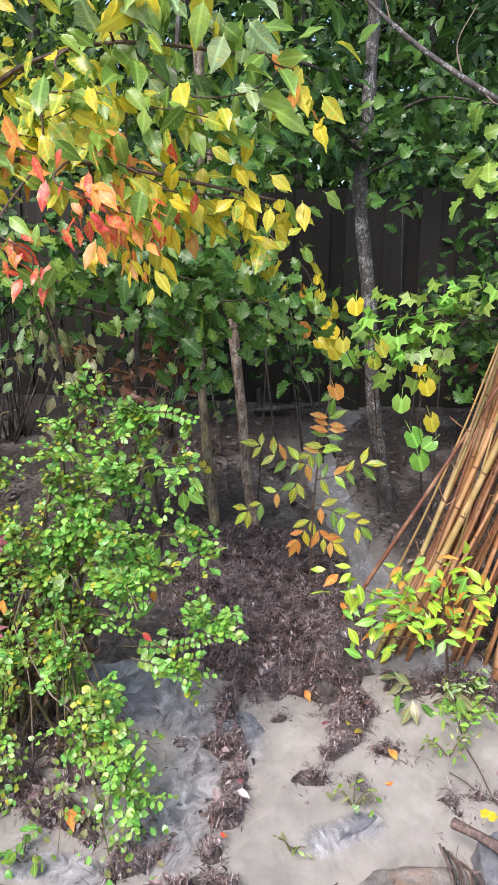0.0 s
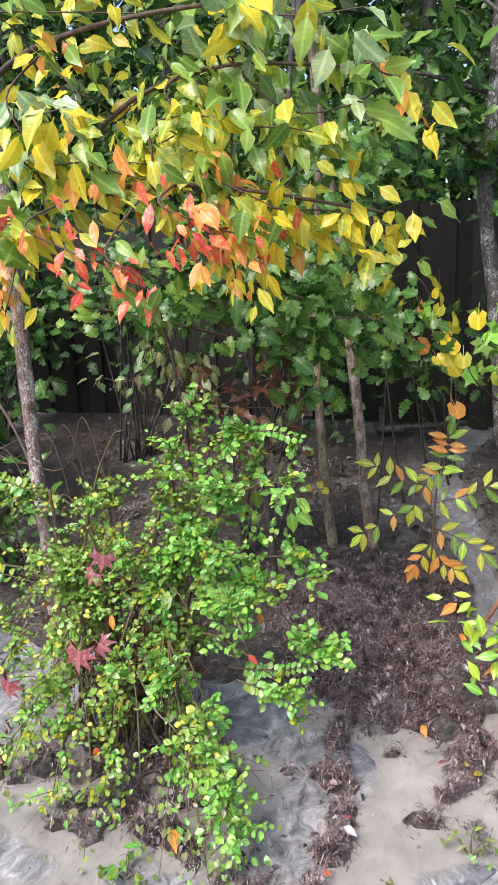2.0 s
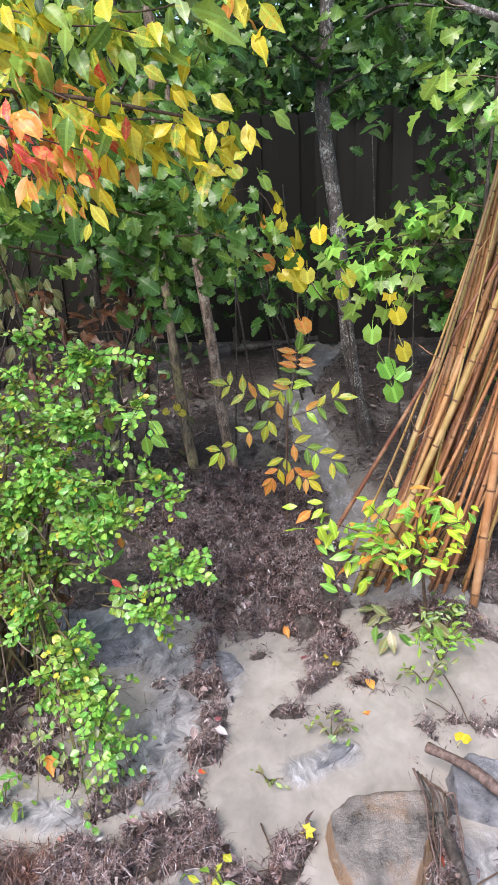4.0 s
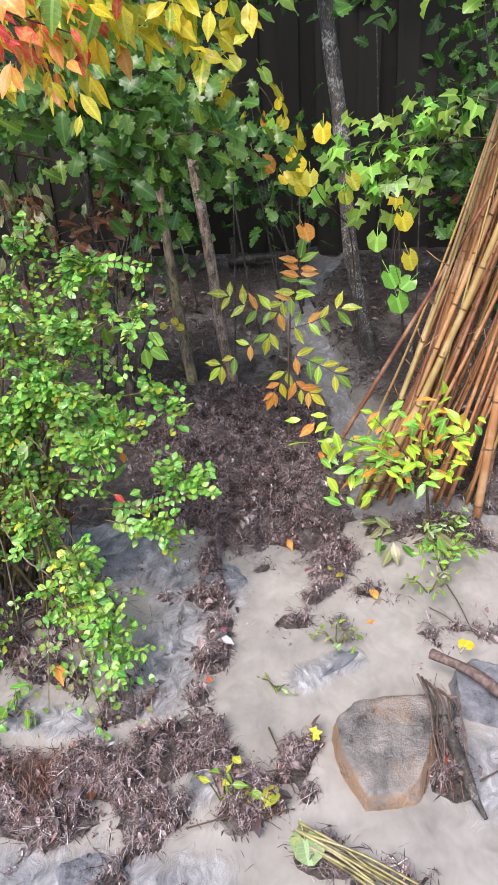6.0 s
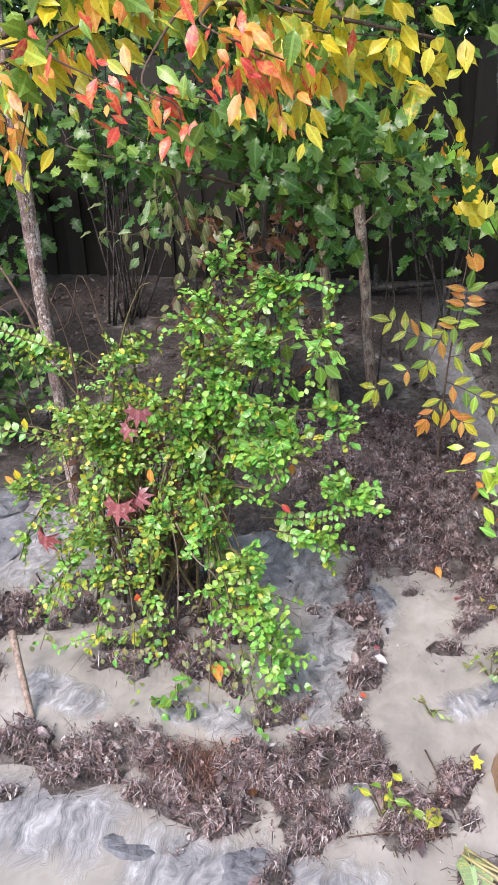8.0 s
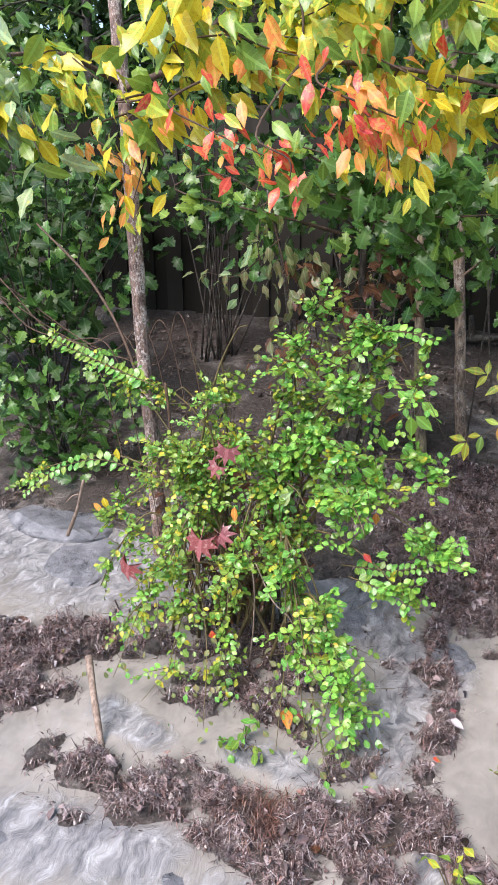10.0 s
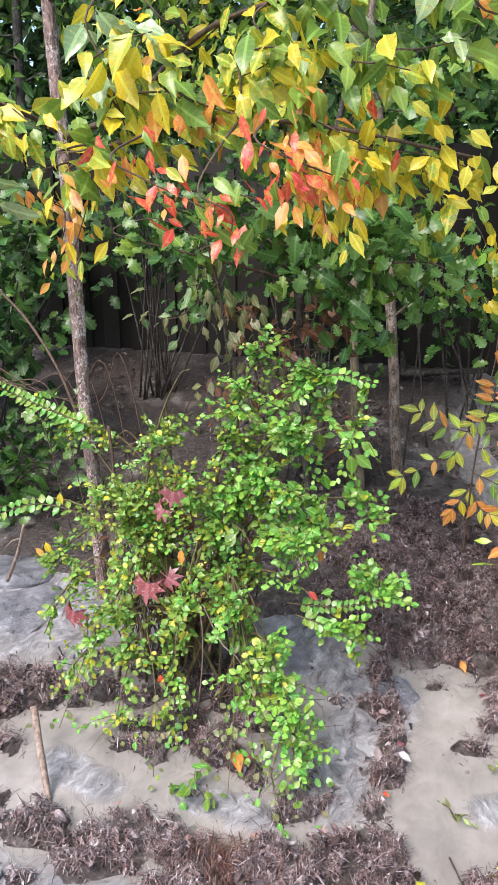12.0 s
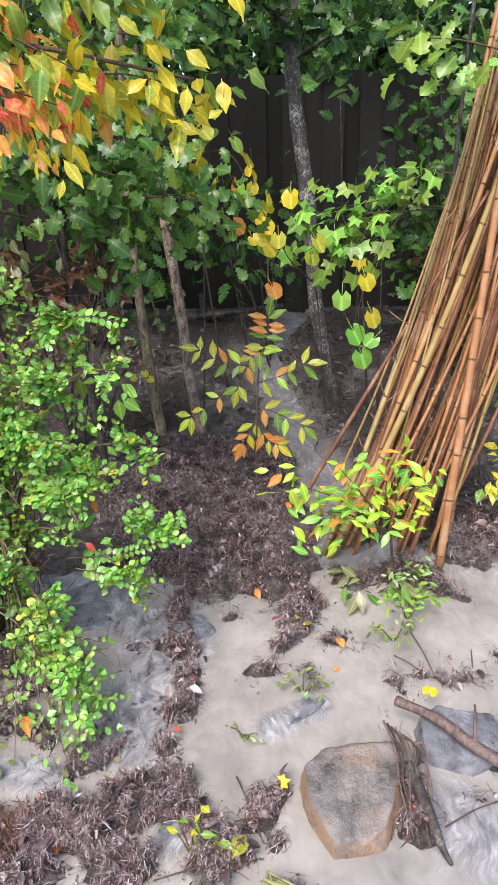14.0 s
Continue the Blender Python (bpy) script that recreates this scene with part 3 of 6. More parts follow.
silt = ground.data.attributes.new("silt", "FLOAT", "POINT")
silt.data.foreach_set("value", np.array([(1 - ease(0.08, 0.3, runnel(x, y) + 0.12 * noise.noise(Vector((x * 5, y * 5, 8))))) * ease(2.1, 2.4, y) if -2 < x < 2 and 2 < y < 5.1 else 0.0 for x, y, z in gverts], dtype=np.float32))

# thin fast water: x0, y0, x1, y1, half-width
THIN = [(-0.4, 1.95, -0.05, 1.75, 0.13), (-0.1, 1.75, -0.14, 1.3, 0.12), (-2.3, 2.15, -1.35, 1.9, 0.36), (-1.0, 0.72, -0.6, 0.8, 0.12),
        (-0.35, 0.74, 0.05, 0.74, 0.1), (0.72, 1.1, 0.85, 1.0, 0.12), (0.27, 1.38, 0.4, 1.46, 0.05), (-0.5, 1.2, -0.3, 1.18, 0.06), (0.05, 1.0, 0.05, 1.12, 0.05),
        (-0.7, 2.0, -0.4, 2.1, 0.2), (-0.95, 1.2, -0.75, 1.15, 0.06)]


def water_level(x, y):
    return slope(y) + 0.003 * noise.noise(Vector((x * 5, y * 3, 5))) + 0.0015 * noise.noise(Vector((x * 15, y * 9, 6)))


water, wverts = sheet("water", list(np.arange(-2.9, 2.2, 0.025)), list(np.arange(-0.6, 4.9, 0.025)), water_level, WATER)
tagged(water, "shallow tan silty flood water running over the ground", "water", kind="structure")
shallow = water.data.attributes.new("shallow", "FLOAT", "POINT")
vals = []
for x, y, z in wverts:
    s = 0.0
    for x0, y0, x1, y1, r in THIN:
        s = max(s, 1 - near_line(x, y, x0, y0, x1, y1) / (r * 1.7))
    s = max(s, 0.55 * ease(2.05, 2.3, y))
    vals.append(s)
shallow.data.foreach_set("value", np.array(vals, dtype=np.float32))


def surface(x, y):
    return max(land(x, y), slope(y))


# ---- fence ----
fence = thing("fence", (0, 5.0, 0.42), "dark weathered wooden board fence, wet with rain", "fence")


def fence_board(w, h):
    b = Batch()
    t = 0.009
    c = 0.02
    out = [(-w, 0), (w, 0), (w, h - c), (w - c, h), (-w + c, h), (-w, h - c)]
    v = [(x, -t, z) for x, z in out] + [(x, t, z) for x, z in out]
    n = len(out)
    f = [tuple(range(n)), tuple(reversed(range(n, 2 * n)))] + [(i + n, (i + 1) % n + n, (i + 1) % n, i) for i in range(n)]
    b.add(v, f, [(x + 0.5, z) for x, z in out] * 2)
    return b.mesh("picket", [FENCE], False)


boards = [fence_board(0.067, 1.52), fence_board(0.069, 1.50), fence_board(0.066, 1.535)]
x = -7.0
back = 0.0
while x < 5.0:
    back = 0.02 - back
    m = Matrix.Translation((x, 4.985 + back + rng.gauss(0, 0.001), 0.44 + rng.gauss(0, 0.006))) @ Euler((rng.gauss(0, 0.001), rng.gauss(0, 0.005), rng.gauss(0, 0.004))).to_matrix().to_4x4()
    part("picket", rng.choice(boards), fence, "", m)
    x += 0.124
for z in (0.62, 1.2, 1.78):
    b = Batch()
    tube(b, [Vector((-7.1, 5.045, z)), Vector((-3, 5.045, z)), Vector((1, 5.045, z)), Vector((5.1, 5.045, z))], 0.035, 0.035, 4)
    part("rail", b.mesh("rail", [FENCE], False), fence)

# ---- stones ----
def stone(x, y, z, sx, sy, sz, turn, mat, label, seed, facets=11):
    r = random.Random(seed)
    bm = bmesh.new()
    bmesh.ops.create_icosphere(bm, subdivisions=4, radius=1)
    planes = [(Vector((r.gauss(0, 1), r.gauss(0, 1), r.gauss(0, 0.8))).normalized(), r.uniform(0.62, 0.86)) for _ in range(facets)]
    planes.append((Vector((r.gauss(0, 0.1), r.gauss(0, 0.1), 1)).normalized(), 0.55))
    for v in bm.verts:
        d = v.co.normalized()
        k = min([1.0] + [lim / d.dot(n) for n, lim in planes if d.dot(n) > 0.05])
        co = d * k
        co += d * (0.08 * noise.noise(co * 2.5 + Vector((seed, 0, 0))) + 0.04 * noise.noise(co * 7) + 0.02 * noise.noise(co * 17))
        v.co = Vector((co.x * sx, co.y * sy, co.z * sz))
    for f in bm.faces:
        f.smooth = False
    me = bpy.data.meshes.new("stone")
    bm.to_mesh(me)
    bm.free()
    me.materials.append(mat)
    ob = new("stone", me)
    ob.matrix_basis = pose(x, y, z, r.uniform(-6, 6), r.uniform(-6, 6), turn)
    return tagged(ob, label, "stone", "stones in the wash")


def slab(x, y, z, sides, top, mat, label, seed):
    """An angular block: slanted sides given by their heading in degrees and their distance, and a nearly flat top."""
    planes = [(Vector((math.cos(radians(a)), math.sin(radians(a)), lean)).normalized(), d) for a, d, lean in sides]
    planes.append((Vector((0.04, -0.1, 1)).normalized(), top))
    planes.append((Vector((0, 0, -1)), 0.1))
    bm = bmesh.new()
    bmesh.ops.create_icosphere(bm, subdivisions=6, radius=1)
    for v in bm.verts:
        d = v.co.normalized()
        co = d * min([0.5] + [lim / d.dot(n) for n, lim in planes if d.dot(n) > 0.05])
        q = co * 10 + Vector((seed, 0, 0))
        layers = noise.noise(Vector((q.x, q.y * 2.2, q.z * 3)))
        v.co = co + d * (0.007 * noise.noise(q * 0.8) + 0.003 * layers + 0.003 * noise.noise(q * 4) + 0.0015 * noise.noise(q * 11))
    for f in bm.faces:
        f.smooth = True
    me = bpy.data.meshes.new("stone")
    bm.to_mesh(me)
    bm.free()
    me.materials.append(mat)
    ob = new("stone", me)
    ob.location = (x, y, z)
    return tagged(ob, label, "stone", "stones in the wash")


SLAB = [(142, 0.148, 0.2), (100, 0.146, 0.1), (-3, 0.116, 0.15), (-22, 0.095, 0.5), (-80, 0.125, 0.45), (209, 0.121, 0.35), (190, 0.125, 0.3), (-50, 0.108, 0.7)]
slab(0.49, 1.12, 0.0, SLAB, 0.047, STONE_BROWN, "flat brown-grey riprap stone with rusty edges, wet", 31)
SLATE = [(80, 0.09, 0.2), (20, 0.13, 0.3), (-60, 0.1, 0.4), (-110, 0.09, 0.3), (180, 0.1, 0.3), (130, 0.1, 0.2)]
slab(0.77, 1.33, 0.0, SLATE, 0.05, STONE_GREY, "blue-grey stone beside a driftwood stick", 5)
stone(0.74, 1.03, -0.07, 0.20, 0.15, 0.085, 60, STONE_GREY, "smooth slate slab awash in silty water", 6, 6)
stone(0.93, 1.08, -0.055, 0.12, 0.14, 0.09, 10, STONE_GREY, "smooth slate slab awash in silty water", 8, 6)
stone(0.34, 1.43, -0.04, 0.12, 0.055, 0.07, 35, STONE_GREY, "half-drowned grey stone with water curling over it", 9, 7)
stone(-0.02, 1.82, -0.025, 0.10, 0.12, 0.07, -30, STONE_GREY, "grey stone at the edge of the mulch", 11)
stone(-0.14, 1.5, -0.05, 0.10, 0.12, 0.085, 10, STONE_GREY, "drowned slate stone under running water", 12, 7)
stone(-0.38, 1.88, -0.04, 0.16, 0.12, 0.08, 20, STONE_GREY, "drowned slate stone beside the bush", 13, 7)
stone(-1.85, 2.22, -0.02, 0.32, 0.2, 0.10, -15, STONE_GREY, "broad slate slab with a film of water", 14, 6)
stone(-1.5, 1.93, -0.035, 0.2, 0.22, 0.08, 25, STONE_GREY, "broad slate slab with a film of water", 15, 6)
stone(-0.98, 0.77, -0.05, 0.2, 0.11, 0.085, 5, STONE_GREY, "smooth slate slab awash in silty water", 16, 6)
stone(-0.12, 0.76, -0.05, 0.17, 0.09, 0.085, -8, STONE_GREY, "smooth slate slab awash in silty water", 17, 6)
stone(-0.42, 0.80, -0.055, 0.13, 0.08, 0.085, 14, STONE_GREY, "smooth slate slab awash in silty water", 18, 6)
stone(-0.58, 1.14, -0.04, 0.07, 0.06, 0.06, 0, STONE_GREY, "small drowned grey stone", 19, 7)
stone(0.06, 1.02, -0.03, 0.06, 0.07, 0.05, 0, STONE_GREY, "small grey stone among washed-up mulch", 20)
stone(-0.12, 2.26, 0.0, 0.07, 0.06, 0.05, 0, STONE_GREY, "small grey stone among washed-up mulch", 21)

# ---- washed-up mulch ----
STRIP_FACES = [(0, 1, 3, 2), (2, 3, 5, 4)]
STRIP_UV = [(0.2, 0.2)] * 6


def strip(batch, p, yaw, pitch, length, width, bend, mat=0):
    """A bent shred: two quads."""
    d = Vector((math.cos(yaw) * math.cos(pitch), math.sin(yaw) * math.cos(pitch), math.sin(pitch)))
    s = Vector((-math.sin(yaw), math.cos(yaw), rng.uniform(-0.6, 0.6))) * width
    mid = p + Vector((0, 0, bend))
    a, c = p - d * length * 0.5, p + d * length * 0.5
    batch.add([a - s * 0.5, a + s * 0.5, mid - s, mid + s, c - s * 0.4, c + s * 0.4], STRIP_FACES, STRIP_UV, mat)


def mulch(x0, y0, x1, y1, r, top, dense, label, long=1.0):
    b = Batch()
    length = math.hypot(x1 - x0, y1 - y0)
    reach = r * 1.6 + 0.035
    for _ in range(int(dense * 2 * reach * (length + 2 * reach))):
        t = rng.random()
        a = rng.uniform(0, 2 * math.pi)
        q = reach * math.sqrt(rng.random())
        x, y = x0 + (x1 - x0) * t + math.cos(a) * q, y0 + (y1 - y0) * t + math.sin(a) * q
        h, w = land(x, y), slope(y)
        if h < w:
            if rng.random() > 0.09 * math.exp((h - w) / 0.007):
                continue
            h = w
            lift = 0.0
        else:
            if rng.random() > 0.25 + (h - w) / 0.03 or noise.noise(Vector((x * 13, y * 13, 12))) < -0.24:
                continue
            lift = rng.random() ** 2 * top * 0.7 * (1 + 1.4 * noise.noise(Vector((x * 21, y * 21, 40))))
        kind = rng.random()
        yaw = 4.0 * noise.noise(Vector((x * 6, y * 6, 30))) + rng.gauss(0, 1.2)
        p = Vector((x, y, h + 0.002 + lift))
        if kind < 0.62:      # fibres and twigs
            strip(b, p, yaw, rng.gauss(0, 0.35), rng.uniform(0.015, 0.06), rng.choice((0.0005, 0.0007, 0.001)), rng.gauss(0.003, 0.006))
        elif kind < 0.97:     # chips
            strip(b, p, yaw, rng.gauss(0, 0.45), rng.uniform(0.005, 0.02), rng.uniform(0.0008, 0.0024), rng.gauss(0.002, 0.004))
        else:                # torn pieces of leaf
            strip(b, p, yaw, rng.gauss(0, 0.5), rng.uniform(0.012, 0.03), rng.uniform(0.003, 0.006), rng.gauss(0.004, 0.006))
        if rng.random() < 0.008:
            add_leaf(b, "far", leaf_matrix(Vector((x, y, h + 0.008 + lift)), (rng.gauss(0, 1), rng.gauss(0, 1), rng.gauss(0, 0.3)), (rng.gauss(0, 0.5), rng.gauss(0, 0.5), 1), rng.uniform(0.015, 0.045)))
    if b.n:
        ob = new("mulch_drift", b.mesh("mulch_drift", [DEBRIS], False))
        tagged(ob, label, "debris", kind="stuff")


for q in RIDGES:
    mulch(*q, 60000, "drift of dark shredded mulch and twigs left by water")
for q in BANKS:
    mulch(*q, 26000, "drift of dark shredded mulch and twigs left by water")
for q in CLUMPS:
    mulch(*q, 26000, "small clump of twigs and mulch snagged in shallow water")
# thinner litter over the bank
b = Batch()
for _ in range(34000):
    x, y = rng.uniform(-2.8, 1.8), 2.1 + 2.8 * rng.random() ** 1.1
    h = land(x, y)
    if h < slope(y) - 0.004 or noise.noise(Vector((x * 3, y * 3, 9))) < rng.uniform(-0.2, 0.3):
        continue
    strip(b, Vector((x, y, h + 0.004)), rng.uniform(0, 6.28), rng.gauss(0, 0.3), rng.uniform(0.015, 0.07), rng.uniform(0.0015, 0.005), rng.gauss(0.003, 0.006))
    if rng.random() < 0.07:
        add_leaf(b, "far", leaf_matrix(Vector((x, y, h + 0.012)), (rng.gauss(0, 1), rng.gauss(0, 1), rng.gauss(0, 0.25)), (rng.gauss(0, 0.4), 0.1 + rng.gauss(0, 0.4), 1), rng.uniform(0.025, 0.06)))
tagged(new("leaf_litter", b.mesh("leaf_litter", [LITTER], False)), "thin dark litter of leaves and twigs over the bank", "litter", kind="stuff")
# a tuft of red-brown needles
b = Batch()
for _ in range(480):
    x, y = -0.37 + rng.gauss(0, 0.04), 0.99 + rng.gauss(0, 0.04)
    p = Vector((x, y, surface(x, y) + 0.004 + 0.022 * rng.random()))
    strip(b, p, -1.57 + rng.gauss(0, 0.8), rng.gauss(-0.12, 0.3), rng.uniform(0.04, 0.09), 0.0009, rng.gauss(0.006, 0.008))
tagged(new("needle_tuft", b.mesh("needle_tuft", [NEEDLES], False)), "tuft of red-brown pine needles caught on the mulch", "debris", kind="stuff")
# flattened yellow reeds
reeds = thing("reed_bundle", (0.36, 0.83, 0.03), "flattened bundle of yellow-green reed stalks on the mulch", "reeds")
for i in range(10):
    s = Vector((0.28 + rng.gauss(0, 0.012), 0.88 + rng.gauss(0, 0.018), 0.035 + rng.random() * 0.025))
    e = s + Vector((rng.uniform(0.16, 0.3), rng.uniform(-0.16, -0.07), -0.01))
    b = Batch()
    tube(b, curve_points([s, (s + e) / 2 + Vector((0, 0, rng.uniform(0, 0.02))), e], 4), 0.0038, 0.0025, 5)
    part("stalk", b.mesh("stalk", [REEDS]), reeds)


# ---- sticks and driftwood ----
def stick(name, pts, r0, r1, mat, label, category="stick", knots=()):
    b = Batch()
    tube(b, curve_points(pts, 8), r0, r1, 8, 0, 0.25)
    ob = new(name, b.mesh(name, [mat]))
    tagged(ob, label, category)
    for p, d, r in knots:
        k = Batch()
        tube(k, curve_points([p, Vector(p) + Vector(d) * 0.5 + Vector((0, 0, 0.01)), Vector(p) + Vector(d)], 4), r, r * 0.5, 6)
        part("side_twig", k.mesh("side_twig", [mat]), ob)
    return ob


stick("driftwood_stick", [(0.62, 1.41, 0.075), (0.72, 1.33, 0.085), (0.82, 1.24, 0.065), (1.05, 1.1, 0.03)], 0.014, 0.017, DRIFT, "wet grey-brown driftwood stick lying across stones", knots=[((0.8, 1.26, 0.08), (0.02, 0.1, 0.03), 0.006)])
stick("bark_piece", [(0.62, 1.2, 0.055), (0.65, 1.08, 0.05), (0.67, 1.0, 0.03), (0.69, 0.96, 0.01)], 0.02, 0.005, BARK_DARK, "dark pointed piece of wet bark beside a brown stone", "bark")
for i in range(9):
    x = 0.595 + 0.009 * i
    stick("root_strand", [(x - 0.02, 1.33 - 0.01 * i, 0.075), (x, 1.24, 0.07 + 0.005 * (i % 3)), (x + 0.012 * math.sin(i * 2.0), 1.13, 0.06), (x + 0.02 * math.cos(i * 3.0), 1.02 + 0.02 * math.sin(i), 0.015)], 0.0035, 0.0015, rng.choice([BARK_DARK, DRIFT, TWIG]), "wet dark root strand draped between two stones", "root")
stick("broken_stick", [(-1.02, 1.24, 0.14), (-0.93, 1.13, 0.07), (-0.86, 1.05, -0.01)], 0.011, 0.009, STICK, "pale broken stick standing in shallow water")
stick("pale_stick", [(-1.5, 1.95, 0.36), (-1.58, 2.0, 0.2), (-1.66, 2.02, 0.05)], 0.006, 0.008, STICK, "pale bare stick leaning at the side of the bush", knots=[((-1.55, 1.98, 0.28), (-0.07, 0.0, -0.05), 0.003)])
stick("dead_stalk", [(-1.0, 1.75, 0.5), (-1.0, 1.78, 0.7), (-1.01, 1.78, 0.86)], 0.006, 0.005, TWIG, "dead snapped stalk standing inside the bush")
stick("fallen_log", [(-0.35, 4.72, 0.46), (-0.1, 4.7, 0.49), (0.25, 4.75, 0.52)], 0.028, 0.022, BARK_DARK, "dark fallen log lying near the fence", "log", knots=[((-0.3, 4.72, 0.46), (-0.02, -0.02, 0.16), 0.03)])
for i in range(26):
    x, y = rng.choice([(0.0, 2.5), (0.1, 2.2), (-0.2, 1.02), (0.8, 1.62), (0.62, 1.2), (-1.3, 1.35), (0.1, 1.0)])
    x, y = x + rng.gauss(0, 0.1), y + rng.gauss(0, 0.06)
    z = surface(x, y) + 0.008
    a = rng.uniform(0, 6.28)
    q = Vector((math.cos(a), math.sin(a), 0)) * rng.uniform(0.05, 0.12)
    stick("twig", [Vector((x, y, z)) - q, Vector((x, y, z + 0.01)), Vector((x, y, z)) + q], 0.0022, 0.0015, TWIG, "thin dark twig lying on the mulch", "twig")


# ---- fallen leaves that can be told apart ----
def fallen(x, y, shape, mat, size, label, turn=0.0, lift=0.012):
    ob = new("fallen_leaf", leaf_mesh(shape, mat))
    ob.matrix_basis = leaf_matrix(Vector((x, y, surface(x, y) + lift)), (math.cos(turn), math.sin(turn), 0.05), (rng.gauss(0, 0.25), rng.gauss(0, 0.25) - 0.2, 1), size)
    tagged(ob, label, "leaf", "fallen leaves")


fallen(0.30, 1.14, "star", "yellow", 0.03, "small yellow leaf on wet mulch", 0.3, 0.03)
fallen(0.71, 1.44, "round", "yellow", 0.045, "yellow leaf stuck on a blue-grey stone", 1.0, 0.07)
fallen(-0.43, 1.36, "ovate", "orange", 0.075, "tan-orange leaf beside the trailing vine", -1.1, 0.02)
fallen(0.29, 0.87, "round", "pale", 0.075, "large pale green leaf on flattened reeds", -1.3, 0.04)
fallen(0.20, 0.93, "ovate", "yellowgreen", 0.08, "yellow-green leaf lying on mulch", 1.2, 0.04)
fallen(0.26, 1.87, "round", "pink", 0.035, "faded pink leaf on the silt", 0.4, 0.008)
fallen(0.34, 1.83, "small", "yellow", 0.03, "small yellow leaf on the mulch edge", 1.4, 0.02)
fallen(0.19, 2.03, "ovate", "orange", 0.05, "orange leaf at the edge of the mulch", -1.3, 0.02)
fallen(0.36, 1.80, "ovate", "yellow", 0.04, "pale yellow leaf on the mulch", 0.7, 0.03)
fallen(0.45, 1.62, "narrow", "orange", 0.04, "orange-brown leaf floating on silty water", 0.1, 0.004)
fallen(0.0, 1.33, "ovate", "red", 0.028, "dull red leaf caught in mulch", 0.2, 0.03)
fallen(0.02, 1.5, "ovate", "pink", 0.032, "faded pink leaf caught in mulch", 0.8, 0.035)
fallen(0.36, 1.47, "star", "pale", 0.025, "small pale green leaf on a drowned stone", 0.9, 0.03)
fallen(-0.2, 0.93, "ovate", "brown", 0.05, "brown leaf on the mulch", 2.0, 0.03)
fallen(0.14, 1.03, "ovate", "yellowgreen", 0.04, "yellow-green leaf on the mulch", 2.4, 0.04)
fallen(-1.2, 1.33, "narrow", "yellowgreen", 0.05, "yellow-green leaf on dark mulch", 1.6, 0.03)
fallen(0.1, 2.62, "ovate", "brown", 0.06, "pale brown leaf on the mulch heap", 0.1, 0.02)
fallen(-0.08, 2.6, "ovate", "brown", 0.07, "pale brown leaf on the mulch heap", 3.0, 0.02)
fallen(0.62, 1.08, "narrow", "red", 0.04, "rust-red leaf below a stone", 1.5, 0.02)
for i in range(60):
    x, y = rng.uniform(-1.5, 1.1), rng.uniform(0.85, 3.0)
    if land(x, y) > slope(y):
        fallen(x, y, rng.choice(["ovate", "narrow", "small"]), rng.choice(["brown", "brown", "orange", "red", "olive", "pink"]), rng.uniform(0.02, 0.05), "small faded fallen leaf on wet mulch", rng.uniform(0, 6.28), 0.02)


# ---- woody plants: helpers ----
def leaf_spray(parent, pts, n, size, shape, mats, hang, spreadr, skip=0.1, sizevar=0.3, out=0.6):
    """Leaves along a twig, each a piece of its own; hang: how far they droop."""
    line = curve_points(pts, 6)
    for i in range(n):
        s = skip + (1 - skip) * (i + rng.random()) / n
        k = min(int(s * (len(line) - 1)), len(line) - 2)
        p = line[k].lerp(line[k + 1], s * (len(line) - 1) - k) + jitter(spreadr * 0.5)
        d = (line[k + 1] - line[k]).normalized()
        side = Vector((rng.gauss(0, 1), rng.gauss(0, 1) - 0.3, rng.gauss(0, 0.5)))
        droop = hang * rng.uniform(0.2, 1.25)
        along = d * 0.5 + side.normalized() * out + Vector((0, 0, -droop))
        face = Vector((rng.gauss(0, 0.5), -0.4 - droop * 0.5 + rng.gauss(0, 0.5), 0.9 - 0.4 * droop + rng.gauss(0, 0.4)))
        part("leaf", leaf_mesh(shape, rng.choice(mats)), parent, "", leaf_matrix(p, along, face, size * rng.uniform(1 - sizevar, 1 + sizevar)))


def joined_spray(batch, pts, n, size, shape, hang, spreadr, mats=1, skip=0.1):
    line = curve_points(pts, 6)
    for i in range(n):
        s = skip + (1 - skip) * rng.random()
        k = min(int(s * (len(line) - 1)), len(line) - 2)
        p = line[k].lerp(line[k + 1], s * (len(line) - 1) - k) + jitter(spreadr * 0.5)
        along = Vector((rng.gauss(0, 1), rng.gauss(0, 1) - 0.2, rng.gauss(0, 0.5) - hang))
        face = Vector((rng.gauss(0, 0.6), -0.5 + rng.gauss(0, 0.5), 0.8))
        add_leaf(batch, shape, leaf_matrix(p, along, face, size * rng.uniform(0.65, 1.3)), rng.randrange(mats))


def trunk_part(parent, pts, r0, r1, mat, name="trunk", sides=12, per=10):
    b = Batch()
    tube(b, curve_points(pts, per), r0, r1, sides, 0, 0.18)
    return part(name, b.mesh(name, [mat]), parent)


def nearest_on(lines, p):
    return min((q for line in lines for q in line), key=lambda q: (q - p).length)


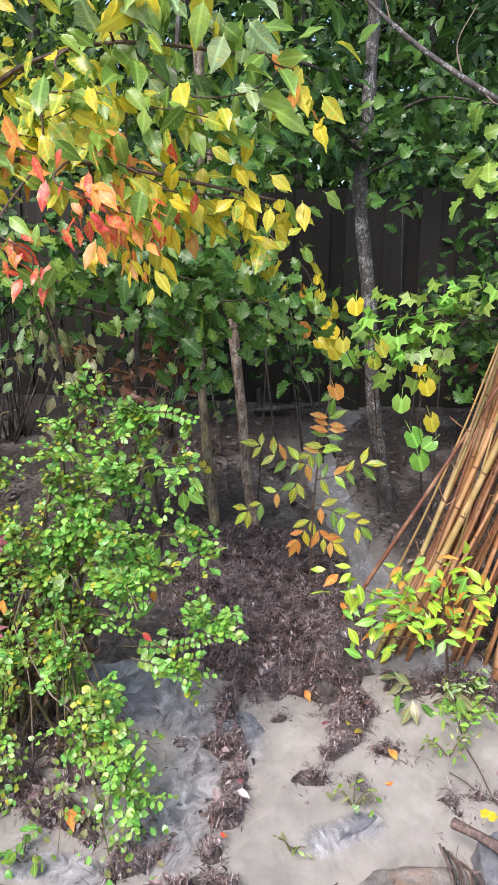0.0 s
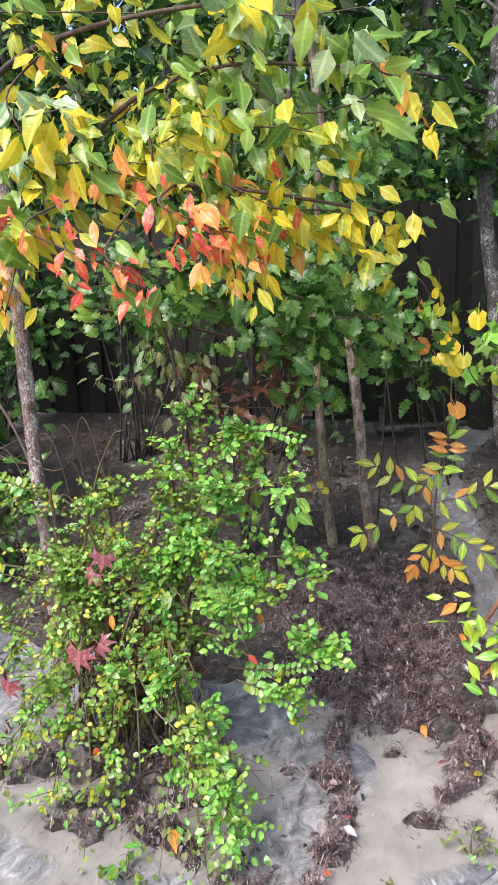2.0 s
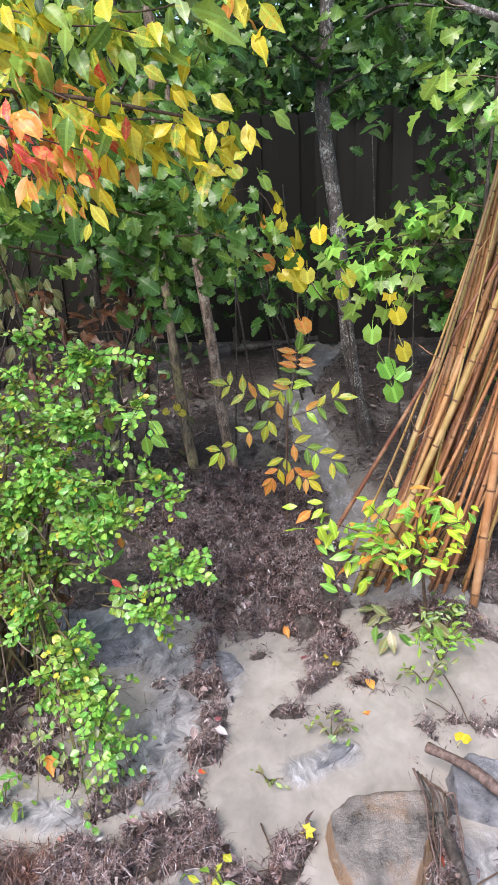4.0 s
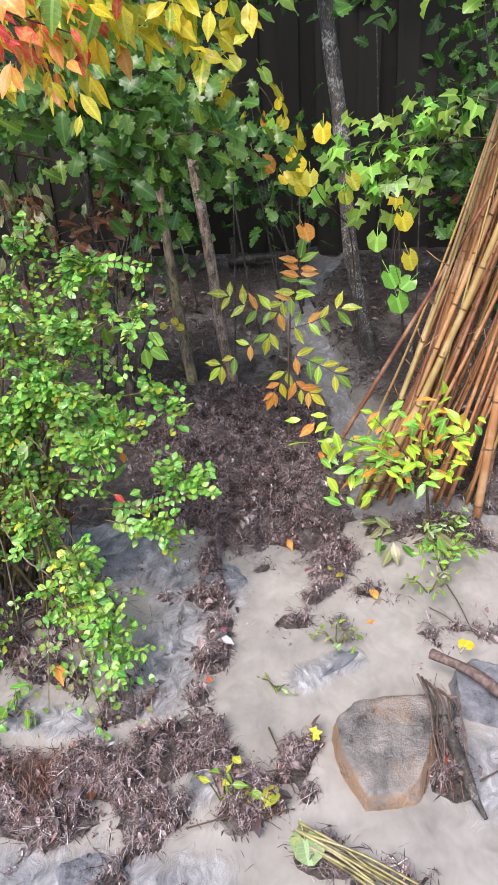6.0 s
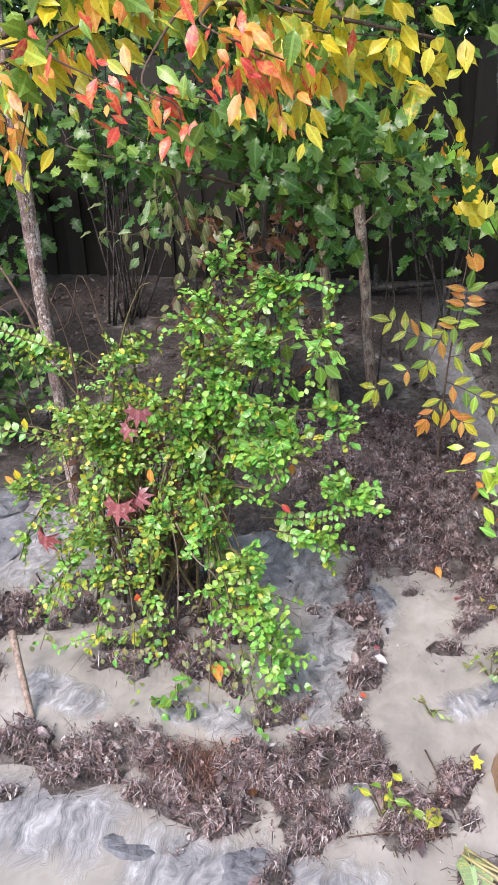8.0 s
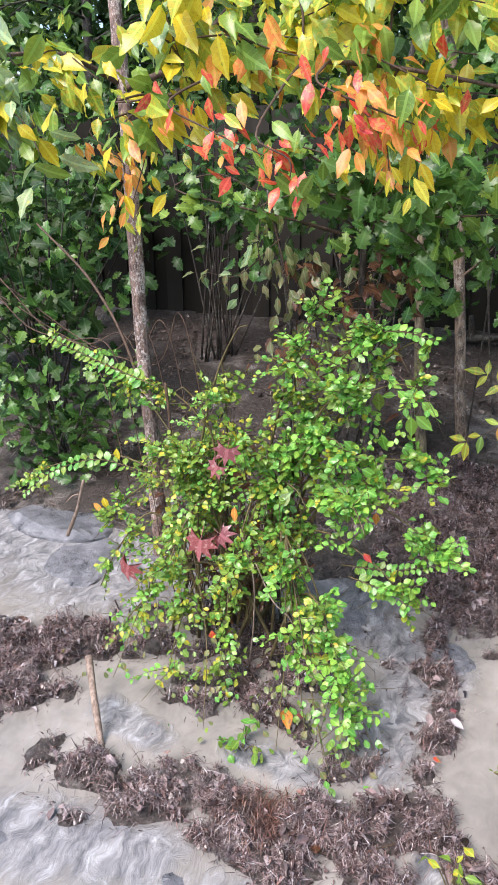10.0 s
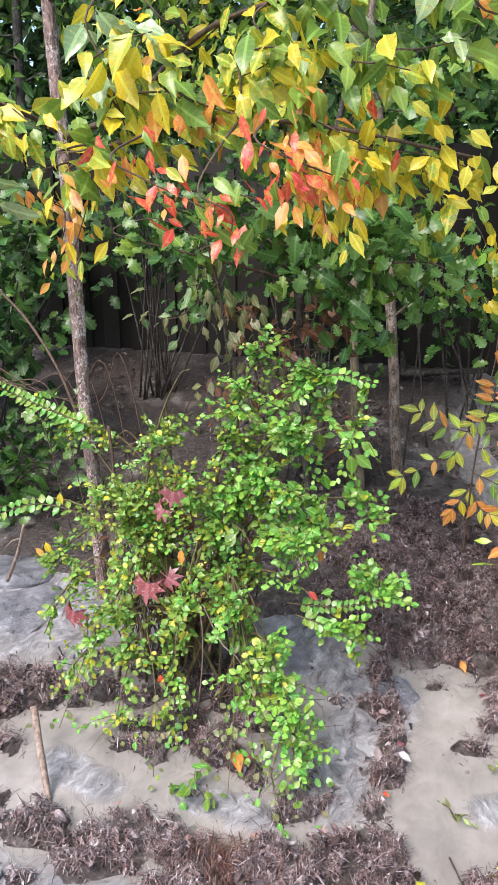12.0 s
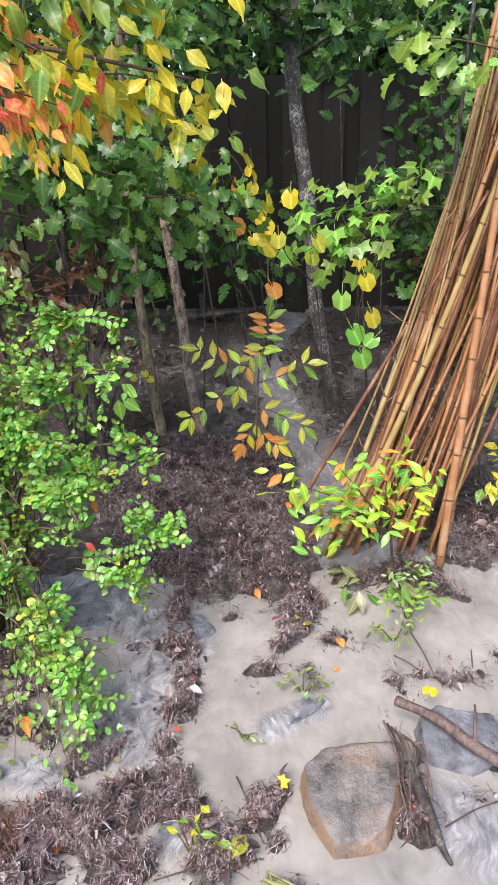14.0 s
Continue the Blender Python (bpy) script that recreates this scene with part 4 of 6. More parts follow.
def high_crown(parent, tops, n, size, mats, rad=0.55, shape="far"):
    """The crown overhead: limbs from the trunk top with many leaves round their ends."""
    b = Batch()
    for base, tip in tops:
        line = curve_points([base, (Vector(base) + Vector(tip)) / 2 + Vector((0, 0, 0.15)), tip], 4)
        tube(b, line, 0.02, 0.006, 5, len(mats))
        for _ in range(n):
            q = line[rng.randrange(1, len(line))] + jitter(rad * 0.5)
            add_leaf(b, shape, leaf_matrix(q, (rng.gauss(0, 1), rng.gauss(0, 1), rng.gauss(0, 0.5) - 0.3), (rng.gauss(0, 0.6), rng.gauss(0, 0.6), 1), size * rng.uniform(0.7, 1.3)), rng.randrange(len(mats)))
    return part("crown", b.mesh("crown", [LEAFMAT[m] for m in mats] + [BARK_DARK]), parent)


# ---- autumn tree over the wash ----
autumn = thing("autumn_tree", (-1.26, 2.1, 0.0), "young tree with drooping yellow, green and red autumn leaves", "tree")
AUTUMN_TRUNK = [(-1.25, 2.1, -0.05), (-1.26, 2.1, 0.5), (-1.28, 2.1, 0.93), (-1.285, 2.1, 1.35), (-1.29, 2.1, 1.72), (-1.31, 2.1, 2.16), (-1.33, 2.12, 3.2)]
trunk_part(autumn, AUTUMN_TRUNK, 0.031, 0.022, BARK_SCALY)
MAIN_BOUGHS = [
    [(-1.30, 2.1, 1.78), (-0.98, 1.95, 1.84), (-0.75, 1.88, 1.99), (-0.57, 1.85, 2.06), (-0.31, 1.77, 2.07), (0.02, 1.77, 2.03)],
    [(-1.30, 2.1, 1.62), (-0.98, 1.82, 1.72), (-0.62, 1.66, 1.77), (-0.3, 1.65, 1.75), (0.08, 1.82, 1.68)],
    [(-1.31, 2.1, 2.2), (-1.0, 1.9, 2.22), (-0.6, 1.77, 2.22), (-0.1, 1.72, 2.2)],
    [(-1.30, 2.1, 1.8), (-1.36, 1.85, 1.86), (-1.5, 1.65, 1.84)],
]
limb_lines = []
for pts in MAIN_BOUGHS:
    limb_lines.append(curve_points(pts, 8))
    trunk_part(autumn, pts, 0.012, 0.004, TWIG, "limb", 7)


def autumn_branch(pts, n, size, colours):
    pts = [Vector(p) for p in pts]
    root = nearest_on(limb_lines, pts[0])
    b = Batch()
    tube(b, curve_points([root, root.lerp(pts[0], 0.5) + Vector((0, 0, 0.015)), *pts], 5), 0.0042, 0.0016, 5)
    br = part("branch", b.mesh("branch", [TWIG]), autumn)
    mats = colours.split()
    shape = "leaflet" if size < 0.07 else "ovate"
    leaf_spray(br, pts, int(n * 1.3), size * 0.98, shape, mats, 0.75, 0.09, 0.0, 0.4, 0.8)
    leaf_spray(br, [p + Vector((0, 0.1, 0.03)) for p in pts], int(n * 0.5), size * 0.92, shape, mats + ["green", "green", "yellowgreen"], 0.7, 0.17, 0.0, 0.4, 0.8)


autumn_branch([(-0.73, 1.90, 1.99), (-0.57, 1.85, 2.06), (-0.33, 1.80, 2.08)], 14, 0.085, "green yellowgreen yellow")
autumn_branch([(-0.31, 1.75, 2.07), (-0.16, 1.75, 1.94), (0.01, 1.75, 1.94), (0.09, 1.78, 2.00)], 34, 0.085, "green green pale")
autumn_branch([(0.08, 1.78, 2.01), (0.14, 1.78, 1.99), (0.18, 1.78, 1.96)], 7, 0.08, "orange yellow yellow")
autumn_branch([(-0.36, 1.72, 2.10), (-0.28, 1.72, 2.17), (-0.20, 1.72, 2.22)], 18, 0.11, "pale yellow green")
autumn_branch([(-0.20, 1.70, 2.16), (-0.09, 1.70, 2.14), (0.05, 1.70, 2.14)], 16, 0.1, "pale green yellow")
autumn_branch([(-1.03, 1.78, 2.29), (-0.79, 1.78, 2.26), (-0.51, 1.78, 2.22)], 22, 0.08, "yellow green yellowgreen")
autumn_branch([(-0.76, 1.75, 2.04), (-0.83, 1.75, 2.11), (-0.91, 1.75, 2.18)], 16, 0.07, "yellow yellow orange")
autumn_branch([(-0.94, 1.66, 2.03), (-0.89, 1.66, 1.91), (-0.83, 1.66, 1.74)], 26, 0.1, "yellowgreen yellow pale")
autumn_branch([(-0.82, 1.65, 1.84), (-0.64, 1.65, 1.84), (-0.43, 1.65, 1.81)], 26, 0.09, "yellowgreen green yellow")
autumn_branch([(-0.49, 1.72, 2.01), (-0.44, 1.72, 1.92), (-0.59, 1.72, 1.86)], 18, 0.09, "green yellowgreen")
autumn_branch([(-0.41, 1.60, 1.80), (-0.28, 1.60, 1.75), (-0.16, 1.60, 1.69)], 26, 0.075, "yellowgreen orange green")
autumn_branch([(-0.27, 1.68, 1.72), (-0.15, 1.68, 1.69), (-0.06, 1.80, 1.69), (0.09, 1.84, 1.65)], 34, 0.08, "yellow yellow yellowgreen")
autumn_branch([(-0.40, 1.45, 1.70), (-0.29, 1.45, 1.65), (-0.19, 1.60, 1.61)], 34, 0.06, "red orange red")
autumn_branch([(-0.33, 1.56, 1.66), (-0.27, 1.56, 1.59), (-0.25, 1.56, 1.50)], 26, 0.065, "yellow orange yellow")
autumn_branch([(-0.78, 1.45, 1.67), (-0.67, 1.45, 1.61), (-0.53, 1.45, 1.55)], 22, 0.055, "red orange red")
autumn_branch([(-0.53, 1.40, 1.59), (-0.45, 1.40, 1.54), (-0.45, 1.40, 1.48)], 14, 0.06, "red red green")
autumn_branch([(-1.03, 1.65, 1.64), (-0.96, 1.65, 1.59), (-1.02, 1.65, 1.42)], 16, 0.06, "orange yellow")
autumn_branch([(-1.52, 1.60, 1.90), (-1.41, 1.60, 1.82), (-1.46, 1.60, 1.73)], 14, 0.11, "pale green")
autumn_branch([(-1.37, 1.65, 1.81), (-1.23, 1.65, 1.84), (-1.10, 1.65, 1.76)], 20, 0.08, "yellowgreen yellow")
autumn_branch([(-1.51, 1.60, 1.72), (-1.35, 1.60, 1.67), (-1.28, 1.60, 1.56)], 22, 0.09, "yellow pale green")
autumn_branch([(-1.19, 1.72, 1.63), (-1.08, 1.72, 1.54), (-1.12, 1.72, 1.40)], 22, 0.06, "orange yellowgreen")
autumn_branch([(-1.05, 1.65, 1.70), (-0.92, 1.65, 1.72), (-0.86, 1.65, 1.85)], 18, 0.1, "yellow green yellowgreen")
autumn_branch([(-0.93, 1.62, 1.90), (-0.83, 1.62, 1.96), (-0.73, 1.62, 1.98)], 18, 0.1, "pale yellow yellowgreen")
autumn_branch([(-0.50, 1.64, 1.92), (-0.38, 1.64, 1.93), (-0.27, 1.64, 1.90)], 20, 0.085, "yellowgreen yellow green")
autumn_branch([(-0.28, 1.68, 1.89), (-0.17, 1.68, 1.89), (-0.08, 1.68, 1.87)], 18, 0.085, "green yellowgreen")
autumn_branch([(-0.70, 1.62, 1.85), (-0.58, 1.62, 1.80), (-0.46, 1.62, 1.77)], 20, 0.08, "green yellowgreen orange")
autumn_branch([(-0.21, 1.86, 1.68), (-0.06, 1.86, 1.66), (0.02, 1.86, 1.64), (0.08, 1.86, 1.62)], 18, 0.075, "yellow yellow yellowgreen")
autumn_branch([(-0.42, 1.80, 1.67), (-0.31, 1.80, 1.68), (-0.20, 1.80, 1.65)], 24, 0.07, "yellow orange red")
high_crown(autumn, [((-1.33, 2.12, 2.9), (-1.5 + 0.9 * math.cos(a), 2.9 + 0.6 * math.sin(a), 3.2 + 0.4 * math.sin(3 * a))) for a in (0.2, 1.4, 2.6, 3.4, 5.4)], 90, 0.11, ["yellowgreen", "wood_shaded", "green"])

# ---- oak sapling ----
oak = thing("oak_sapling", (-0.52, 2.75, 0.1), "oak sapling with glossy dark green lobed leaves", "tree")
OAK_TRUNK = [(-0.52, 2.75, 0.05), (-0.54, 2.7, 0.6), (-0.56, 2.62, 1.1), (-0.52, 2.58, 1.5), (-0.40, 2.58, 1.95), (-0.35, 2.6, 2.5)]
trunk_part(oak, OAK_TRUNK, 0.018, 0.009, BARK_DARK)
oak_line = [curve_points(OAK_TRUNK, 10)]


def oak_branch(pts, n, size):
    pts = [Vector(p) for p in pts]
    root = nearest_on(oak_line, pts[0] - Vector((0, 0, 0.1)))
    b = Batch()
    tube(b, curve_points([root, root.lerp(pts[0], 0.5), *pts], 5), 0.006, 0.0018, 5)
    br = part("branch", b.mesh("branch", [TWIG]), oak)
    leaf_spray(br, pts, int(n * 1.05), size * 0.9, "oak", ["oak", "oak", "oak", "green"], 0.3, 0.16, 0.0)
    c = Batch()
    joined_spray(c, [p + Vector((0, 0.12, 0.02)) for p in pts], int(n * 1.5), size * 0.85, "oak", 0.4, 0.2)
    tagged(part("inner_leaves", c.mesh("inner_leaves", [LEAFMAT["oak"]]), br), kind="stuff")


oak_branch([(-0.95, 2.50, 1.38), (-0.80, 2.50, 1.44), (-0.63, 2.50, 1.48)], 34, 0.085)
oak_branch([(-0.65, 2.42, 1.44), (-0.47, 2.42, 1.39), (-0.32, 2.42, 1.35)], 40, 0.085)
oak_branch([(-0.42, 2.40, 1.47), (-0.25, 2.40, 1.43), (-0.17, 2.40, 1.35)], 40, 0.085)
oak_branch([(-0.16, 2.36, 1.37), (-0.03, 2.36, 1.37), (0.11, 2.36, 1.30)], 34, 0.08)
oak_branch([(-0.45, 2.40, 1.35), (-0.30, 2.40, 1.27), (-0.24, 2.40, 1.14)], 32, 0.08)
oak_branch([(-0.92, 2.60, 1.44), (-1.00, 2.60, 1.30), (-0.99, 2.60, 1.15)], 20, 0.07)
oak_branch([(-1.40, 2.65, 1.45), (-1.20, 2.65, 1.51), (-1.02, 2.65, 1.44)], 30, 0.085)
oak_branch([(-0.62, 2.50, 1.63), (-0.36, 2.50, 1.59), (-0.21, 2.50, 1.55)], 40, 0.085)
oak_branch([(-0.32, 2.55, 1.90), (-0.15, 2.55, 1.88), (-0.07, 2.55, 1.97)], 36, 0.085)
oak_branch([(-0.86, 2.50, 1.62), (-0.63, 2.50, 1.56), (-0.47, 2.50, 1.51)], 34, 0.085)
oak_branch([(-0.38, 2.60, 1.76), (-0.25, 2.60, 1.69), (-0.12, 2.60, 1.50)], 30, 0.08)
high_crown(oak, [((-0.35, 2.6, 2.4), (-0.4 + 0.7 * math.cos(a), 3.1 + 0.4 * math.sin(a), 2.85)) for a in (0, 1.6, 3.2)], 60, 0.1, ["oak", "wood_shaded"])

# ---- dull understorey sapling ----
dull = thing("understorey_sapling", (-0.86, 2.62, 0.1), "thin understorey sapling with dull olive and dead brown leaves", "sapling")
DULL_TRUNK = [(-0.88, 2.62, 0.05), (-0.84, 2.58, 0.7), (-0.86, 2.52, 1.15), (-0.92, 2.5, 1.45)]
trunk_part(dull, DULL_TRUNK, 0.011, 0.005, BARK_DARK, "stem", 7)
dull_line = [curve_points(DULL_TRUNK, 10)]


def dull_branch(pts, n, size, colours):
    pts = [Vector(p) for p in pts]
    root = nearest_on(dull_line, pts[0])
    b = Batch()
    tube(b, curve_points([root, root.lerp(pts[0], 0.5), *pts], 5), 0.004, 0.0015, 5)
    br = part("branch", b.mesh("branch", [TWIG]), dull)
    leaf_spray(br, pts, int(n * 1.6), size, "ovate", colours.split(), 0.8, 0.1, 0.0)


dull_branch([(-0.90, 2.50, 1.35), (-0.85, 2.50, 1.17), (-0.82, 2.50, 0.99)], 26, 0.06, "olive")
dull_branch([(-0.88, 2.50, 1.26), (-1.05, 2.50, 1.12), (-1.20, 2.50, 1.13)], 14, 0.07, "olive pale")
dull_branch([(-0.85, 2.50, 1.13), (-0.73, 2.50, 1.16), (-0.68, 2.50, 1.00)], 18, 0.06, "olive brown")
dull_branch([(-0.84, 2.55, 0.94), (-0.84, 2.55, 0.84), (-0.81, 2.55, 0.74)], 14, 0.06, "brown olive")
dull_branch([(-0.64, 2.60, 0.99), (-0.57, 2.60, 1.09), (-0.44, 2.60, 1.18)], 20, 0.07, "brown")
dull_branch([(-0.43, 2.60, 1.01), (-0.39, 2.60, 1.10), (-0.44, 2.60, 1.23)], 14, 0.07, "brown")

# ---- leafy bush ----
bush = thing("bush", (-0.72, 1.68, 0.0), "sprawling bush of many small bright green leaves", "bush")
ROOT = Vector((-0.72, 1.72, 0.02))
BUSH_LINES = []


def bush_stems(tips):
    for tip in tips:
        tip = Vector(tip)
        tip.z = max(tip.z, 0.06)
        root = ROOT + Vector((rng.gauss(0, 0.1), rng.gauss(0, 0.07), 0))
        mid = root.lerp(tip, 0.55)
        mid.z = max(mid.z, tip.z * 0.75) + 0.28 * max(0.0, 1 - tip.z) * rng.uniform(0.7, 1.1) + 0.08
        mid.y += 0.04
        BUSH_LINES.append([root, root.lerp(mid, 0.5) + Vector((0, 0.02, 0.1)), mid, tip.lerp(mid, 0.35) + Vector((0, 0, 0.04)), tip])


bush_stems([(-1.83, 2.00, 0.29), (-1.63, 2.00, 0.92), (-1.24, 1.90, 0.81), (-0.93, 1.70, 0.86), (-0.79, 1.75, 0.95), (-0.68, 1.70, 1.09), (-0.53, 1.70, 0.99)])
bush_stems([(-0.41, 1.70, 1.19), (-0.27, 1.70, 1.10), (-0.14, 1.70, 1.08), (-0.16, 1.70, 0.95), (-0.11, 1.75, 0.68), (-0.05, 1.65, 0.45), (-0.14, 1.60, 0.32)])
bush_stems([(-0.33, 1.50, 0.18), (-0.20, 1.25, -0.05), (-0.32, 1.30, 0.08), (-0.64, 1.40, 0.05), (-0.81, 1.35, -0.07), (-1.05, 1.40, -0.07), (-1.14, 1.50, 0.21)])
bush_stems([(-1.14, 1.60, 0.42), (-0.86, 1.60, 0.59), (-0.63, 1.60, 0.72), (-0.45, 1.60, 0.57), (-0.60, 1.40, 0.45), (-0.34, 1.60, 0.77), (-0.25, 1.50, 0.57)])
bush_stems([(-0.82, 1.40, 0.40), (-0.46, 1.40, 0.39), (-0.80, 1.60, 0.79), (-0.33, 1.65, 0.93), (-1.00, 1.60, 0.65), (-0.20, 1.60, 0.62), (-1.05, 1.60, -0.05)])

bush_rest = Batch()
for line in BUSH_LINES:
    b = Batch()
    tube(b, curve_points(line, 6), 0.006, 0.0015, 5)
    pts = curve_points(line, 8)
    picked = []
    for k in range(8, len(pts)):
        for _ in range(3):
            if noise.noise(pts[k] * 11.0) < 0.02 or rng.random() < 0.2:
                continue
            d = Vector((rng.gauss(0, 1), rng.gauss(0, 0.8) - 0.3, rng.gauss(0, 0.8) + 0.15)).normalized()
            ln = rng.uniform(0.05, 0.17)
            q = pts[k]
            end = q + d * ln + Vector((0, 0, -0.02))
            tube(b, [q, q.lerp(end, 0.5) + Vector((0, 0, 0.006)), end], 0.0014, 0.0007, 3)
            right = ease(-0.62, -0.42, q.x + 0.25 * noise.noise(q * 4))
            tone = rng.random()
            for j in range(rng.randrange(3, 8)):
                s = (j + 1) / 8
                for sg in (-1, 1):
                    p = q.lerp(end, s) + jitter(0.006)
                    al = d * 0.5 + d.cross(Vector((0, 0, 1))) * sg + Vector((0, -0.15, rng.gauss(-0.05, 0.35)))
                    fc = Vector((rng.gauss(0, 0.5), -0.6 + rng.gauss(0, 0.5), 0.8))
                    m = leaf_matrix(p, al, fc, rng.uniform(0.012, 0.025) * (1 + 0.18 * right) * (1.25 - 0.4 * s))
                    if k > 22 and rng.random() < 0.035:
                        picked.append((m, right))
                    else:
                        add_leaf(bush_rest, "small", m, rng.choice([0, 0, 3, 3, 1] if tone < 0.2 + 0.6 * right else [1, 1, 1, 2, 0]))
    st = part("stem", b.mesh("stem", [STEM_GREEN]), bush)
    for m, right in picked:
        part("leaf", leaf_mesh("small", rng.choice(["privet", "privet", "bright"] if right > 0.5 else ["green", "lime", "yellowgreen"])), st, "", m)
tagged(part("small_leaves", bush_rest.mesh("small_leaves", [LEAFMAT[k] for k in ("privet", "green", "yellowgreen", "bright")]), bush), kind="stuff")
# dead twigs and leaves in its shaded heart
heart = Batch()
for _ in range(110):
    q = Vector((rng.uniform(-0.98, -0.55), 1.8 + rng.gauss(0, 0.05), 0.03))
    tip = q + Vector((rng.uniform(-0.16, 0.16), rng.gauss(0, 0.05), rng.uniform(0.25, 0.7)))
    tube(heart, [q, q.lerp(tip, 0.5) + jitter(0.03), tip], rng.uniform(0.001, 0.0025), 0.0008, 4, 0)
    for _ in range(5):
        add_leaf(heart, "far", leaf_matrix(q.lerp(tip, rng.uniform(0.2, 1)) + jitter(0.02), jitter(1) - Vector((0, 0, 0.6)), jitter(1), rng.uniform(0.02, 0.045)), 1)
tagged(part("undergrowth", heart.mesh("undergrowth", [TWIG, LEAFMAT["brown"]]), bush, "dead brown twigs and leaves inside the bush"), kind="stuff")


def paired_sprig(pts, pairs, size, mats):
    """A straight shoot with leaves in even pairs."""
    b = Batch()
    line = curve_points(pts, 10)
    tube(b, line, 0.0022, 0.0009, 5)
    st = part("sprig", b.mesh("sprig", [STEM_GREEN]), bush)
    for i in range(pairs):
        s = (0.15 + 0.85 * i / (pairs - 1)) * (len(line) - 1.01)
        k = int(s)
        p, d = line[k].lerp(line[k + 1], s - k), (line[k + 1] - line[k]).normalized()
        for sg in (-1, 1):
            side = d.cross(Vector((0, -0.6, 0.8))).normalized() * sg
            part("leaf", leaf_mesh("small", rng.choice(mats)), st, "", leaf_matrix(p, d * 0.55 + side + jitter(0.12), Vector((0, -0.6, 0.8)) + jitter(0.2), size * (1.15 - 0.5 * i / pairs) * rng.uniform(0.85, 1.15)))


paired_sprig([(-0.36, 1.68, 0.36), (-0.2, 1.66, 0.385), (-0.05, 1.64, 0.445)], 15, 0.026, ["privet", "green"])
paired_sprig([(-0.32, 1.62, 0.36), (-0.22, 1.6, 0.35), (-0.13, 1.58, 0.325)], 11, 0.028, ["privet", "green"])
paired_sprig([(-0.4, 1.72, 1.02), (-0.26, 1.7, 1.1), (-0.13, 1.7, 1.085)], 12, 0.032, ["privet", "bright"])
paired_sprig([(-0.52, 1.75, 0.55), (-0.49, 1.75, 0.9), (-0.432, 1.75, 1.2)], 22, 0.02, ["green", "lime"])
paired_sprig([(-1.0, 1.72, 0.86), (-1.2, 1.7, 0.93), (-1.4, 1.7, 1.0)], 20, 0.032, ["privet", "green"])
paired_sprig([(-1.05, 1.72, 0.55), (-1.25, 1.7, 0.58), (-1.42, 1.68, 0.52), (-1.55, 1.66, 0.42)], 17, 0.032, ["privet", "green"])
for pts in ([(-0.56, 1.46, 0.44), (-0.50, 1.44, 0.34), (-0.438, 1.44, 0.277), (-0.42, 1.45, 0.12), (-0.42, 1.45, 0.02)], [(-0.62, 1.5, 0.5), (-0.56, 1.44, 0.4), (-0.56, 1.44, 0.25), (-0.6, 1.5, 0.05)]):
    b = Batch()
    tube(b, curve_points(pts, 8), 0.0022, 0.0026, 5)
    part("bare_runner", b.mesh("bare_runner", [STICK]), bush, "bare pale runner")
# larger leaves at its edge, and turned leaves inside
for x, y, z, shape, mat, size, al in [
    (-0.20, 1.88, 0.81, "ovate", "bright", 0.075, (0.7, 0, -0.5)), (-0.21, 1.88, 0.81, "ovate", "bright", 0.075, (0.1, -0.1, -1)),
    (-0.20, 1.86, 0.70, "ovate", "bright", 0.06, (0.8, 0, -0.4)), (-0.21, 1.86, 0.70, "ovate", "bright", 0.055, (-0.3, 0, -1)),
    (-0.30, 1.80, 0.90, "ovate", "green", 0.075, (0.1, 0, -1)), (-0.33, 1.78, 0.88, "ovate", "green", 0.07, (-0.6, 0, -0.8)),
    (-0.27, 1.74, 0.79, "ovate", "bright", 0.07, (0.2, 0, -1)), (-0.36, 1.66, 0.60, "ovate", "pale", 0.08, (0.7, 0, -0.5)),
    (-0.38, 1.66, 0.61, "ovate", "green", 0.08, (0.4, -0.2, -1)), (-0.5, 1.6, 0.62, "ovate", "pale", 0.07, (-0.6, -0.2, -0.8)),
    (-0.715, 1.42, 0.52, "maple", "pink", 0.085, (-0.1, -0.3, -1)), (-0.67, 1.44, 0.53, "maple", "pink", 0.06, (0.8, -0.3, -0.3)),
    (-0.97, 1.42, 0.38, "maple", "pink", 0.075, (-0.2, -0.3, -1)), (-0.66, 1.5, 0.78, "maple", "pink", 0.065, (-0.1, -0.3, -1)),
    (-0.69, 1.5, 0.72, "maple", "pink", 0.055, (-0.6, -0.3, -1)), (-0.62, 1.45, 0.62, "ovate", "orange", 0.05, (0, -0.2, -1)),
    (-0.28, 1.62, 0.45, "ovate", "red", 0.04, (0.7, -0.2, -0.6)), (-1.24, 1.7, 0.44, "ovate", "yellow", 0.05, (0.5, -0.2, -1)),
    (-1.27, 1.68, 0.42, "ovate", "orange", 0.05, (0.9, -0.2, -0.5)), (-1.1, 1.6, 0.68, "ovate", "yellow", 0.045, (0.1, -0.2, -1)),
    (-0.26, 1.68, 0.56, "ovate", "orange", 0.045, (0.1, -0.2, -1)), (-0.68, 1.4, 0.22, "ovate", "red", 0.045, (0.1, -0.2, -1)),
]:
    part("turned_leaf" if mat in ("pink", "orange", "red", "yellow") else "large_leaf", leaf_mesh(shape, mat), bush, "", leaf_matrix(Vector((x, y, z)), al, (rng.gauss(0, 0.2), -1, 0.5), size))
